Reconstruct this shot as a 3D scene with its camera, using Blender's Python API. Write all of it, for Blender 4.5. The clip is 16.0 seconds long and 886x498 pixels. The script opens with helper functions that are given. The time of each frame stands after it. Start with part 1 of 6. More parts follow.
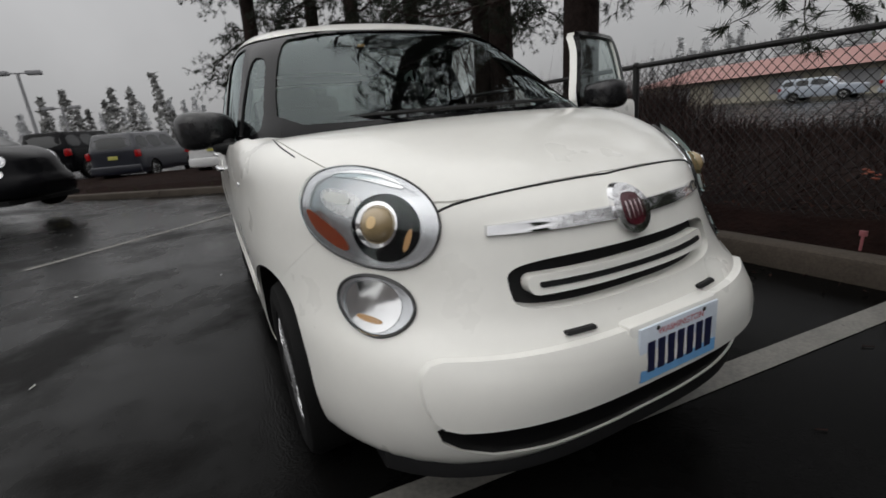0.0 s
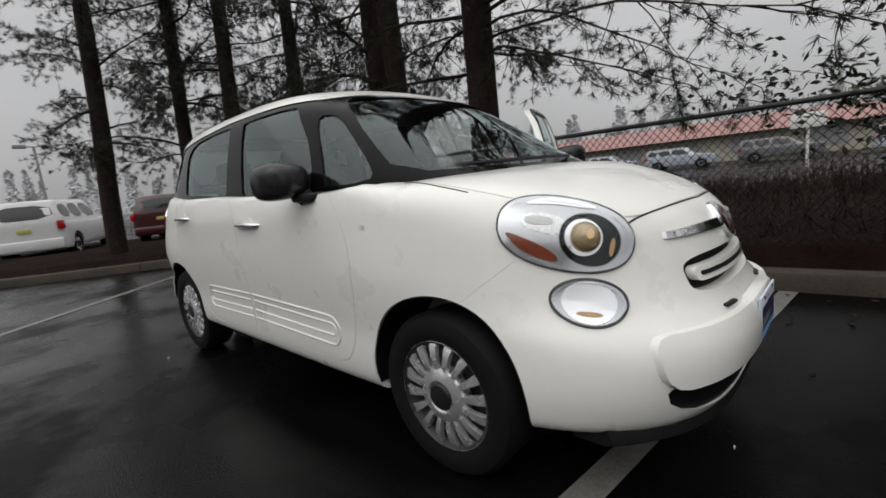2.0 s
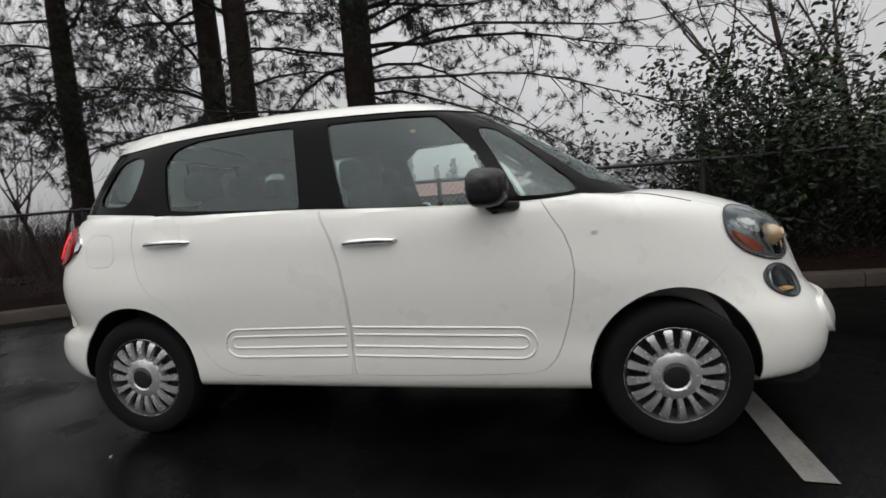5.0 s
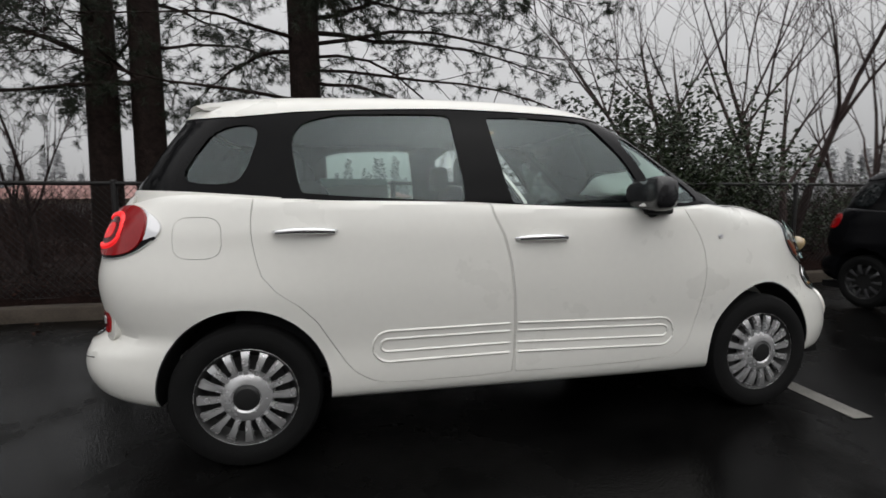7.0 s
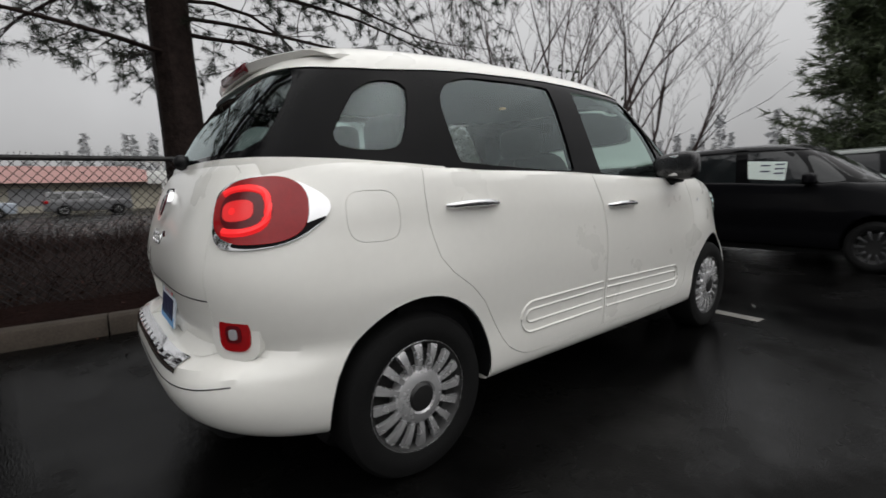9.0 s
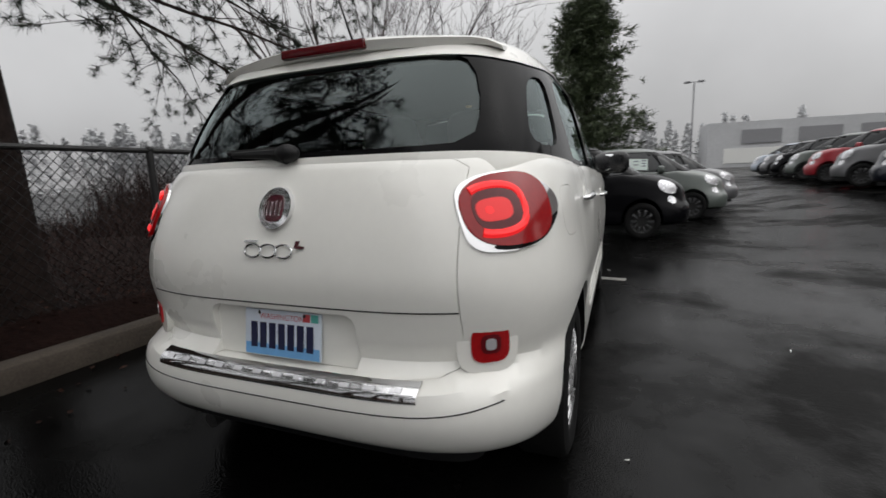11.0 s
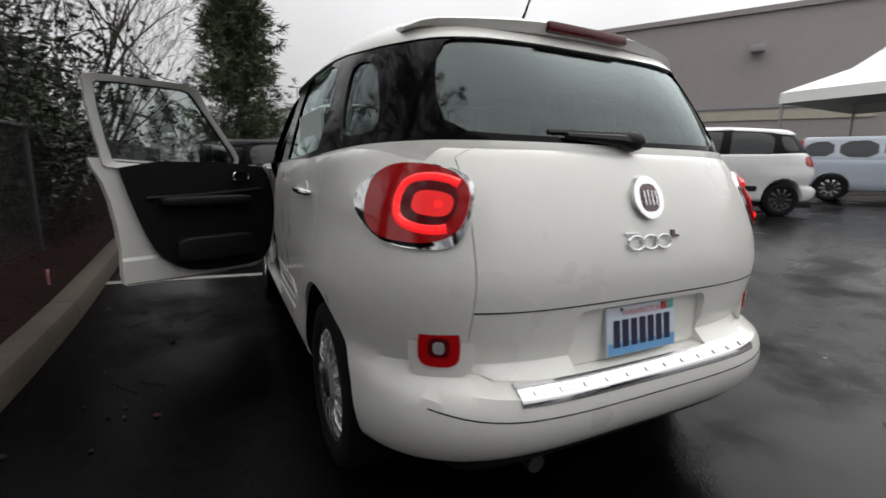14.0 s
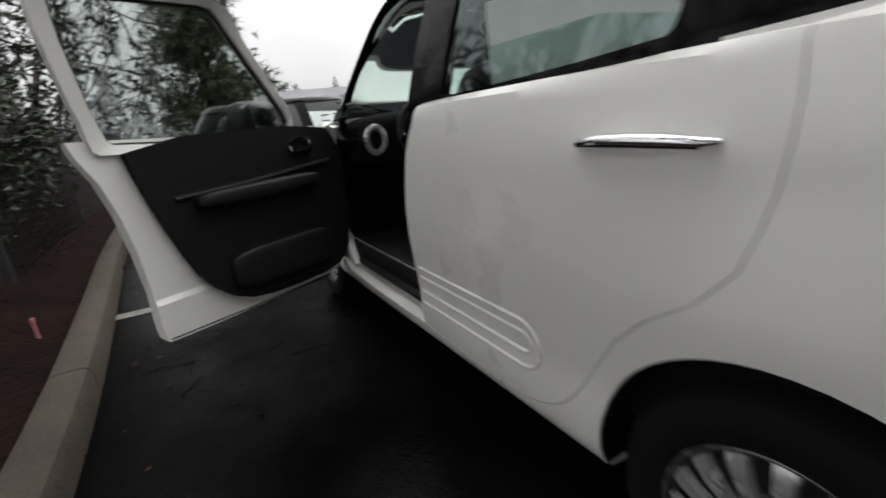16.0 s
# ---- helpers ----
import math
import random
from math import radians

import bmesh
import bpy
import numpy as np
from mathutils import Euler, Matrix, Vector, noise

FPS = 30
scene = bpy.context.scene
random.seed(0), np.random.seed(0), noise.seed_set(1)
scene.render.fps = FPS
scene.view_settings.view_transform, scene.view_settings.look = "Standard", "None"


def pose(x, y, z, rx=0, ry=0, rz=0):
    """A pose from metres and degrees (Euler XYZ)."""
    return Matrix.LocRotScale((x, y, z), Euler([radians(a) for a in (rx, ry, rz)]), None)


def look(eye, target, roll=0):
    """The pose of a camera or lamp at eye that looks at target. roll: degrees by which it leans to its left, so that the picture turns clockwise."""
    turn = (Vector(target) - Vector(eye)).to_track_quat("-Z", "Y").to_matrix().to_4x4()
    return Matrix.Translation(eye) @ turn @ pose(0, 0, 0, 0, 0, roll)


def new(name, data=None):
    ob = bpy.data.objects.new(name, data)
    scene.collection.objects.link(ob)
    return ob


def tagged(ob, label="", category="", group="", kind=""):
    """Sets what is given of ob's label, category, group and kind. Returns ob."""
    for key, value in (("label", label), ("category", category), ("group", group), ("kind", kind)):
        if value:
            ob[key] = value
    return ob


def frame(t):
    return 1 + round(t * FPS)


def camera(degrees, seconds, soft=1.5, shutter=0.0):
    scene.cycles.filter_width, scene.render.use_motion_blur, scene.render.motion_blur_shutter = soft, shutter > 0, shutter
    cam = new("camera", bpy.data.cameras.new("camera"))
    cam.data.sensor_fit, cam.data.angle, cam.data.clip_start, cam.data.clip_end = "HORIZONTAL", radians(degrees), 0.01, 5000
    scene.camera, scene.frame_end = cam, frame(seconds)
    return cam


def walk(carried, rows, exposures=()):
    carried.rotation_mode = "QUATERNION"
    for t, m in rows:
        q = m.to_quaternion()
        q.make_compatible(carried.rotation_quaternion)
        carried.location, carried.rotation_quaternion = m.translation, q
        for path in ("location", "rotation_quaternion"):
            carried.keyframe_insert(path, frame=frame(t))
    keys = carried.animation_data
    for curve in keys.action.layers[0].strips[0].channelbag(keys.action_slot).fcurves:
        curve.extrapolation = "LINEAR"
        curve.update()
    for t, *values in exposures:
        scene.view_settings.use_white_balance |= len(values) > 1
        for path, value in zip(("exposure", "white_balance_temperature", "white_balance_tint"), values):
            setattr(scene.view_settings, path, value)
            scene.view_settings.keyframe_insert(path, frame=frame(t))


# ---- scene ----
cam = camera(89.14, 16.0, 1.6, 0.4)
PATH = [
    (0, (0.955, 2.862, 1.116), (0.113, 1.134, 0.563), -5.57),
    (0.5, (1.211, 2.784, 1.103), (0.211, 1.119, 0.626), -7.20),
    (1, (1.473, 2.701, 1.098), (0.302, 1.132, 0.688), -5.95),
    (1.5, (1.733, 2.605, 1.112), (0.447, 1.121, 0.733), -6.36),
    (2, (1.933, 2.425, 1.104), (0.501, 1.063, 0.796), -6.16),
    (2.5, (2.132, 2.222, 1.117), (0.587, 0.992, 0.801), -5.19),
    (3, (2.350, 1.972, 1.103), (0.645, 0.951, 0.882), -5.39),
    (3.5, (2.510, 1.704, 1.111), (0.715, 0.847, 0.902), -4.95),
    (6, (2.897, -0.076, 1.103), (0.905, -0.061, 0.926), -2.52),
    (6.5, (2.894, -0.472, 1.117), (0.912, -0.269, 0.940), -0.90),
    (7, (2.819, -0.872, 1.109), (0.871, -0.457, 0.926), -0.53),
    (7.5, (2.740, -1.248, 1.104), (0.849, -0.632, 0.899), -1.00),
    (8, (2.580, -1.603, 1.114), (0.767, -0.791, 0.887), -1.05),
    (8.5, (2.366, -1.909, 1.100), (0.649, -0.923, 0.820), -1.41),
    (9, (2.137, -2.223, 1.085), (0.597, -0.978, 0.809), -1.69),
    (9.5, (1.896, -2.495, 1.097), (0.514, -1.078, 0.810), -2.11),
    (12, (0.293, -3.252, 1.141), (0.107, -1.288, 0.809), -1.41),
    (12.5, (-0.103, -3.281, 1.138), (-0.016, -1.309, 0.813), -0.95),
    (13, (-0.513, -3.198, 1.111), (-0.166, -1.261, 0.755), -0.14),
    (13.5, (-0.831, -3.105, 1.147), (-0.313, -1.221, 0.720), 0.59),
    (14, (-1.175, -2.900, 1.124), (-0.296, -1.140, 0.762), 1.28),
    (14.5, (-1.385, -2.568, 1.112), (-0.353, -0.906, 0.697), -1.32),
    (15, (-1.574, -2.209, 1.094), (-0.351, -0.694, 0.637), -4.70),
    (15.5, (-1.589, -1.907, 1.090), (-0.408, -0.390, 0.539), -6.10),
    (16, (-1.535, -1.542, 1.097), (-0.618, 0.138, 0.518), -6.25),
]
# a light touch of the exposure along the way
walk(cam, [(t, look(eye, target, roll)) for t, eye, target, roll in PATH], [(0, -0.15), (2.5, 0.1), (3.5, 0.15), (9.5, 0.1), (12, 0.25), (13.5, 0.4), (14.5, 0.6), (15.5, 0.85), (16, 1.0)])

# ------------------------------------------------------------------ light
SUN_EL, SUN_AZ = radians(48), radians(70)
world = bpy.data.worlds.new("overcast_sky")
scene.world = world
world.use_nodes = True
wn, wl = world.node_tree.nodes, world.node_tree.links
sky = wn.new("ShaderNodeTexSky")
sky.sky_type, sky.sun_disc, sky.sun_elevation, sky.sun_rotation = "NISHITA", False, SUN_EL, SUN_AZ
sky.air_density, sky.dust_density, sky.ozone_density = 1.0, 6.0, 1.0
grey = wn.new("ShaderNodeHueSaturation")
grey.inputs["Saturation"].default_value = 0.10
wl.new(sky.outputs[0], grey.inputs["Color"])
wl.new(grey.outputs[0], wn["Background"].inputs[0])
wn["Background"].inputs[1].default_value = 0.025
# cloud deck: the mist near the horizon is dimmer than the zenith
tc = wn.new("ShaderNodeTexCoord")
sep = wn.new("ShaderNodeSeparateXYZ")
wl.new(tc.outputs["Generated"], sep.inputs[0])
clouds = wn.new("ShaderNodeTexNoise")
clouds.inputs["Scale"].default_value, clouds.inputs["Detail"].default_value = 2.0, 5
wl.new(tc.outputs["Generated"], clouds.inputs["Vector"])
deck = wn.new("ShaderNodeValToRGB")
e = deck.color_ramp.elements
e[0].position, e[0].color = 0.0, (.36, .355, .36, 1)
e[1].position, e[1].color = 1.0, (1.45, 1.45, 1.45, 1)
for pos, c in ((.10, .42), (.35, .56), (.65, 1.0)):
    q = e.new(pos)
    q.color = (c, c, c * 1.015, 1)
wl.new(sep.outputs["Z"], deck.inputs[0])
vary_ = wn.new("ShaderNodeMapRange")
vary_.inputs["From Min"].default_value, vary_.inputs["From Max"].default_value = .3, .7
vary_.inputs["To Min"].default_value, vary_.inputs["To Max"].default_value = .82, 1.15
wl.new(clouds.outputs[0], vary_.inputs[0])
cm = wn.new("ShaderNodeMix")
cm.data_type, cm.blend_type = "RGBA", "MULTIPLY"
cm.inputs[0].default_value = 1.0
wl.new(deck.outputs[0], cm.inputs[6])
wl.new(vary_.outputs[0], cm.inputs[7])
b2 = wn.new("ShaderNodeBackground")
b2.inputs[1].default_value = 0.92
wl.new(cm.outputs[2], b2.inputs[0])
both_ = wn.new("ShaderNodeAddShader")
wl.new(wn["Background"].outputs[0], both_.inputs[0])
wl.new(b2.outputs[0], both_.inputs[1])
wl.new(both_.outputs[0], wn["World Output"].inputs[0])
sun = new("sun", bpy.data.lights.new("sun", "SUN"))
sun.data.energy, sun.data.angle, sun.data.color = 0.5, radians(110), (1.0, 0.98, 0.95)
sun.matrix_world = look((4, -1, 11), (0, 0, 0))


# ------------------------------------------------------------------ materials
def material(name, colour, rough=0.5, metal=0.0, vary=0.0, scale=8.0, bump=0.0, coat=0.0, rvary=0.0, colour2=None, emit=None, power=0.0, spec=0.5, random_value=0.0, bump_scale=None):
    """A node material with noise at two scales in its colour, gloss and relief."""
    m = bpy.data.materials.new(name)
    m.use_nodes = True
    n, l = m.node_tree.nodes, m.node_tree.links
    b = n["Principled BSDF"]
    b.inputs["Base Color"].default_value = (*colour, 1)
    b.inputs["Roughness"].default_value = rough
    b.inputs["Metallic"].default_value = metal
    b.inputs["Coat Weight"].default_value = coat
    b.inputs["Coat Roughness"].default_value = 0.03
    b.inputs["Specular IOR Level"].default_value = spec
    if emit:
        b.inputs["Emission Color"].default_value = (*emit, 1)
        b.inputs["Emission Strength"].default_value = power
    if vary or rvary or bump:
        co = n.new("ShaderNodeTexCoord")
        big = n.new("ShaderNodeTexNoise")
        big.inputs["Scale"].default_value, big.inputs["Detail"].default_value = scale, 6
        l.new(co.outputs["Object"], big.inputs["Vector"])
        fine = n.new("ShaderNodeTexNoise")
        fine.inputs["Scale"].default_value, fine.inputs["Detail"].default_value = (bump_scale or scale * 9), 4
        l.new(co.outputs["Object"], fine.inputs["Vector"])
        both = n.new("ShaderNodeMath")
        both.operation = "ADD"
        l.new(big.outputs[0], both.inputs[0])
        l.new(fine.outputs[0], both.inputs[1])
        if vary:
            mr = n.new("ShaderNodeMapRange")
            mr.inputs["From Min"].default_value, mr.inputs["From Max"].default_value = 0.6, 1.4
            l.new(both.outputs[0], mr.inputs[0])
            mx = n.new("ShaderNodeMix")
            mx.data_type = "RGBA"
            c2 = colour2 or tuple(c * (1 + vary) for c in colour)
            c1 = colour if colour2 else tuple(c * (1 - vary) for c in colour)
            mx.inputs[6].default_value, mx.inputs[7].default_value = (*c1, 1), (*c2, 1)
            l.new(mr.outputs[0], mx.inputs[0])
            out = mx.outputs[2]
            if random_value:
                oi = n.new("ShaderNodeNewGeometry")
                hs = n.new("ShaderNodeHueSaturation")
                rr = n.new("ShaderNodeMapRange")
                rr.inputs["To Min"].default_value, rr.inputs["To Max"].default_value = 1 - random_value, 1 + random_value
                l.new(oi.outputs["Random Per Island"], rr.inputs[0])
                l.new(rr.outputs[0], hs.inputs["Value"])
                l.new(out, hs.inputs["Color"])
                out = hs.outputs[0]
            l.new(out, b.inputs["Base Color"])
        if rvary:
            rm = n.new("ShaderNodeMapRange")
            rm.inputs["From Min"].default_value, rm.inputs["From Max"].default_value = 0.35, 0.65
            rm.inputs["To Min"].default_value, rm.inputs["To Max"].default_value = max(rough - rvary, 0.02), min(rough + rvary, 1)
            l.new(big.outputs[0], rm.inputs[0])
            l.new(rm.outputs[0], b.inputs["Roughness"])
        if bump:
            bp = n.new("ShaderNodeBump")
            bp.inputs["Strength"].default_value, bp.inputs["Distance"].default_value = 1.0, bump
            l.new(fine.outputs[0], bp.inputs["Height"])
            l.new(bp.outputs[0], b.inputs["Normal"])
    return m


def glass_material(name, tint, clear):
    """Thin pane: mostly clear, tinted, with a mirror-like surface."""
    m = bpy.data.materials.new(name)
    m.use_nodes = True
    n, l = m.node_tree.nodes, m.node_tree.links
    n.clear()
    out = n.new("ShaderNodeOutputMaterial")
    t = n.new("ShaderNodeBsdfTransparent")
    t.inputs[0].default_value = (*tint, 1)
    g = n.new("ShaderNodeBsdfGlossy")
    g.inputs["Color"].default_value = (.86, .97, .97, 1)
    g.inputs["Roughness"].default_value = 0.015
    fr = n.new("ShaderNodeFresnel")
    fr.inputs["IOR"].default_value = clear
    mix = n.new("ShaderNodeMixShader")
    l.new(fr.outputs[0], mix.inputs[0])
    l.new(t.outputs[0], mix.inputs[1])
    l.new(g.outputs[0], mix.inputs[2])
    l.new(mix.outputs[0], out.inputs[0])
    return m


PAINT = material("white_car_paint", (0.80, 0.79, 0.745), 0.32, coat=0.7, rvary=0.05, scale=3, vary=0.02)
WHITE = material("white_plastic", (0.78, 0.78, 0.75), 0.4, vary=0.03)
BLACK_GLOSS = material("gloss_black_pillar", (0.004, 0.004, 0.0045), 0.08, vary=0.2, spec=0.09)
BLACK = material("black_plastic", (0.006, 0.006, 0.0064), 0.55, vary=0.25, scale=20, bump=0.0004, spec=0.3)
MIRROR_BLACK = material("satin_black_mirror_cap", (0.014, 0.014, 0.015), 0.22, vary=0.2, scale=14)
RUBBER = material("tyre_rubber", (0.0045, 0.0045, 0.0046), 0.8, vary=0.3, scale=12, bump=0.0006, spec=0.2)
SILVER = material("silver_wheel_paint", (0.66, 0.66, 0.665), 0.24, metal=0.7, vary=0.1, scale=25, rvary=0.08)
CHROME = material("chrome", (0.78, 0.78, 0.79), 0.07, metal=1.0, rvary=0.03)
CAP_DARK = material("dark_grey_cap", (0.008, 0.008, 0.008), 0.5, vary=0.3, scale=40)
INTERIOR = material("dark_cabin_cloth", (0.009, 0.009, 0.010), 0.85, vary=0.3, scale=30, bump=0.0005, spec=0.15)
SEAT = material("grey_seat_cloth", (0.045, 0.045, 0.047), 0.85, vary=0.25, scale=40, bump=0.0005)
GLASS = glass_material("tinted_window_glass", (0.66, 0.76, 0.73), 1.7)
GLASS_FRONT = glass_material("windscreen_glass", (0.55, 0.60, 0.58), 1.5)
GLASS_REAR = glass_material("dark_rear_glass", (0.22, 0.26, 0.25), 1.6)
LAMP_GLASS = glass_material("clear_lamp_cover", (0.95, 0.95, 0.95), 1.45)
PROJECTOR = material("projector_lens_glass", (0.36, 0.27, 0.15), 0.04, coat=1.0, vary=0.2, scale=40)
LAMP_SILVER = material("silver_lamp_reflector", (0.72, 0.72, 0.74), 0.25, metal=0.6, rvary=0.05)
HEAD_SILVER = material("bright_headlamp_bowl", (0.50, 0.51, 0.53), 0.18, metal=0.9, rvary=0.05)
AMBER = material("amber_lamp", (0.22, 0.04, 0.012), 0.2, vary=0.15, scale=60)
WARM = material("lit_lamp_bulb", (0.5, 0.38, 0.22), 0.2, emit=(1.0, 0.66, 0.30), power=0.2)
WARM_DIM = material("dim_lit_bulb", (0.4, 0.24, 0.12), 0.2, emit=(1.0, 0.55, 0.2), power=0.12)
# weak emission lifts the lens red, on reflectors and unlit tail lights too
TAIL_RED = material("red_tail_lens", (0.20, 0.003, 0.005), 0.12, coat=0.1, vary=0.2, scale=60, emit=(1, 0.006, 0.008), power=0.05)
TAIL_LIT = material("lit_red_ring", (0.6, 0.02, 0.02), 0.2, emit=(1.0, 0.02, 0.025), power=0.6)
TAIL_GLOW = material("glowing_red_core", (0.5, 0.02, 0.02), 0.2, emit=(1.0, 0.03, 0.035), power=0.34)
TAIL_DARK = material("dark_red_lens", (0.10, 0.004, 0.007), 0.15, vary=0.2, scale=50)
EMBLEM_RED = material("dark_red_enamel", (0.06, 0.006, 0.012), 0.2, coat=0.5)
PLATE_MAT = material("plate_pale_blue", (0.62, 0.68, 0.76), 0.4, vary=0.06, scale=20)
PLATE_BLUE = material("plate_blue_foot", (0.16, 0.38, 0.68), 0.4, vary=0.1, scale=20)
INK = material("dark_blue_ink", (0.012, 0.014, 0.05), 0.5)
INK_RED = material("red_ink", (0.5, 0.06, 0.07), 0.5)
INK_GREEN = material("green_sticker", (0.1, 0.42, 0.36), 0.5)
BARK = material("dark_wet_pine_bark", (0.022, 0.015, 0.013), 0.85, vary=0.55, scale=9, bump=0.012, bump_scale=26, spec=0.12)
TWIG = material("bare_twig_bark", (0.05, 0.036, 0.034), 0.85, vary=0.4, scale=8, spec=0.12)
NEEDLE = material("dark_pine_needles", (0.020, 0.026, 0.016), 0.6, vary=0.35, scale=3, random_value=0.5, spec=0.15)
LEAF = material("glossy_evergreen_leaves", (0.022, 0.034, 0.014), 0.4, vary=0.35, scale=3, random_value=0.5, spec=0.3)
CONIFER = material("green_conifer_needles", (0.045, 0.062, 0.026), 0.65, vary=0.35, scale=2, random_value=0.5)
STEEL_BLACK = material("black_coated_steel", (0.012, 0.011, 0.011), 0.5, vary=0.4, scale=12, bump=0.0005)
WIRE = material("dark_chain_wire", (0.013, 0.012, 0.012), 0.5, vary=0.3, scale=10, spec=0.3)
KERB = material("weathered_concrete_kerb", (0.056, 0.046, 0.037), 0.8, vary=0.35, scale=4, bump=0.003, bump_scale=60, spec=0.15)
LITTER = material("brown_leaf_litter", (0.011, 0.0055, 0.0045), 0.95, vary=0.6, scale=3, bump=0.03, bump_scale=25, spec=0.05)
DEADLEAF = material("wet_brown_leaves", (0.026, 0.011, 0.0075), 0.75, vary=0.5, scale=3, random_value=0.6, spec=0.12)
DRYTWIG = material("brown_brush_twigs", (0.020, 0.0105, 0.009), 0.9, vary=0.4, scale=4, random_value=0.5, spec=0.08)
GRASS = material("wet_moss_grass", (0.035, 0.05, 0.018), 0.85, vary=0.4, scale=5, random_value=0.5, spec=0.1)
LINE = material("worn_white_road_paint", (0.21, 0.20, 0.18), 0.55, vary=0.35, scale=7, bump=0.001, colour2=(0.09, 0.087, 0.08))
CONCRETE = material("pale_wet_concrete", (0.22, 0.21, 0.2), 0.4, vary=0.25, scale=1.5, rvary=0.2, bump=0.001)
BUILDING = material("grey_render_wall", (0.30, 0.275, 0.265), 0.85, vary=0.07, scale=0.5, bump=0.003)
# mist is mixed into these two greys; the air itself stays clear
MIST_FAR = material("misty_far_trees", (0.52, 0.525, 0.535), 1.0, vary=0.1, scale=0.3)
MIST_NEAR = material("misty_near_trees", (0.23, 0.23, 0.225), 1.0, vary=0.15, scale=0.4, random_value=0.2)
MIST_WOOD = material("misty_brown_brush", (0.038, 0.026, 0.024), 1.0, vary=0.25, scale=0.6, random_value=0.35, spec=0.02)
# grey with haze put into it, for posts, poles and far windows
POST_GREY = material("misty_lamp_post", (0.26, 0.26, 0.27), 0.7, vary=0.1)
# roof red is desaturated so the mist shows in its colour
RED_ROOF = material("mist_paled_red_roof", (0.30, 0.165, 0.15), 0.85, vary=0.12, scale=0.6)
CREAM = material("pale_cream_wall", (0.40, 0.37, 0.30), 0.85, vary=0.12, scale=0.8)
PAPER = material("window_sticker_paper", (0.62, 0.70, 0.66), 0.6, vary=0.05)
DISC = material("brake_disc_dark", (0.06, 0.06, 0.06), 0.4, metal=0.6, vary=0.3)


def asphalt_material():
    m = bpy.data.materials.new("wet_asphalt")
    m.use_nodes = True
    n, l = m.node_tree.nodes, m.node_tree.links
    b = n["Principled BSDF"]
    co = n.new("ShaderNodeTexCoord")
    big = n.new("ShaderNodeTexNoise")
    big.inputs["Scale"].default_value, big.inputs["Detail"].default_value, big.inputs["Roughness"].default_value = 0.7, 8, 0.62
    mid = n.new("ShaderNodeTexNoise")
    mid.inputs["Scale"].default_value, mid.inputs["Detail"].default_value = 9, 5
    grit = n.new("ShaderNodeTexVoronoi")
    grit.inputs["Scale"].default_value = 110
    for q in (big, mid, grit):
        l.new(co.outputs["Object"], q.inputs["Vector"])
    cr = n.new("ShaderNodeValToRGB")
    cr.color_ramp.elements[0].color, cr.color_ramp.elements[0].position = (0.0011, 0.0011, 0.0012, 1), 0.35
    cr.color_ramp.elements[1].color, cr.color_ramp.elements[1].position = (0.0065, 0.0063, 0.006, 1), 0.72
    l.new(big.outputs[0], cr.inputs[0])
    mul = n.new("ShaderNodeMix")
    mul.data_type, mul.blend_type = "RGBA", "MULTIPLY"
    mul.inputs[0].default_value = 0.7
    mr = n.new("ShaderNodeMapRange")
    mr.inputs["To Min"].default_value, mr.inputs["To Max"].default_value = 0.45, 1.5
    l.new(mid.outputs[0], mr.inputs[0])
    l.new(cr.outputs[0], mul.inputs[6])
    l.new(mr.outputs[0], mul.inputs[7])
    l.new(mul.outputs[2], b.inputs["Base Color"])
    rr = n.new("ShaderNodeMapRange")
    rr.inputs["From Min"].default_value, rr.inputs["From Max"].default_value = 0.38, 0.66
    rr.inputs["To Min"].default_value, rr.inputs["To Max"].default_value = 0.10, 0.42
    l.new(big.outputs[0], rr.inputs[0])
    l.new(rr.outputs[0], b.inputs["Roughness"])
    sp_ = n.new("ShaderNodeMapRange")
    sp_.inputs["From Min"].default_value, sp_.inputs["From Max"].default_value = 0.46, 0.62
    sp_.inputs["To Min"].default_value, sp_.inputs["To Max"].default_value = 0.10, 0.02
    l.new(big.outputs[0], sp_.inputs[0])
    # sheen graded by x and y: sky reflection raised over the lot, cut by the trees
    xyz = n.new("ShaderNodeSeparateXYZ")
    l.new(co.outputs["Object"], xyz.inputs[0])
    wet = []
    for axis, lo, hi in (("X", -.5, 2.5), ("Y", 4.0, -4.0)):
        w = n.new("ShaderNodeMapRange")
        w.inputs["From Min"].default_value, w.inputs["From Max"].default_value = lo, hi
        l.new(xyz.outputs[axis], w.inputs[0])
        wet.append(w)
    # both ramps multiplied: where the painted-in reflection is strong
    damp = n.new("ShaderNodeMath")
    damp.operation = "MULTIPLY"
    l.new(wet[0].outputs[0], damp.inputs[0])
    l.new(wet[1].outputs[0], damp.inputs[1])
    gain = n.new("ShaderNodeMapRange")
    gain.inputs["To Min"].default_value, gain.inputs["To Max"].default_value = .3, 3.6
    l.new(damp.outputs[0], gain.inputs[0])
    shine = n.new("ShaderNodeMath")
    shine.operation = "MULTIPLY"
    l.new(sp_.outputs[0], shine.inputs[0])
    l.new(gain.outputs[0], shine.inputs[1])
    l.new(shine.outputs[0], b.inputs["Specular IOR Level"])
    bp = n.new("ShaderNodeBump")
    bp.inputs["Distance"].default_value, bp.inputs["Strength"].default_value = 0.0016, 0.5
    l.new(grit.outputs["Distance"], bp.inputs["Height"])
    l.new(bp.outputs[0], b.inputs["Normal"])
    return m


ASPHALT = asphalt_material()


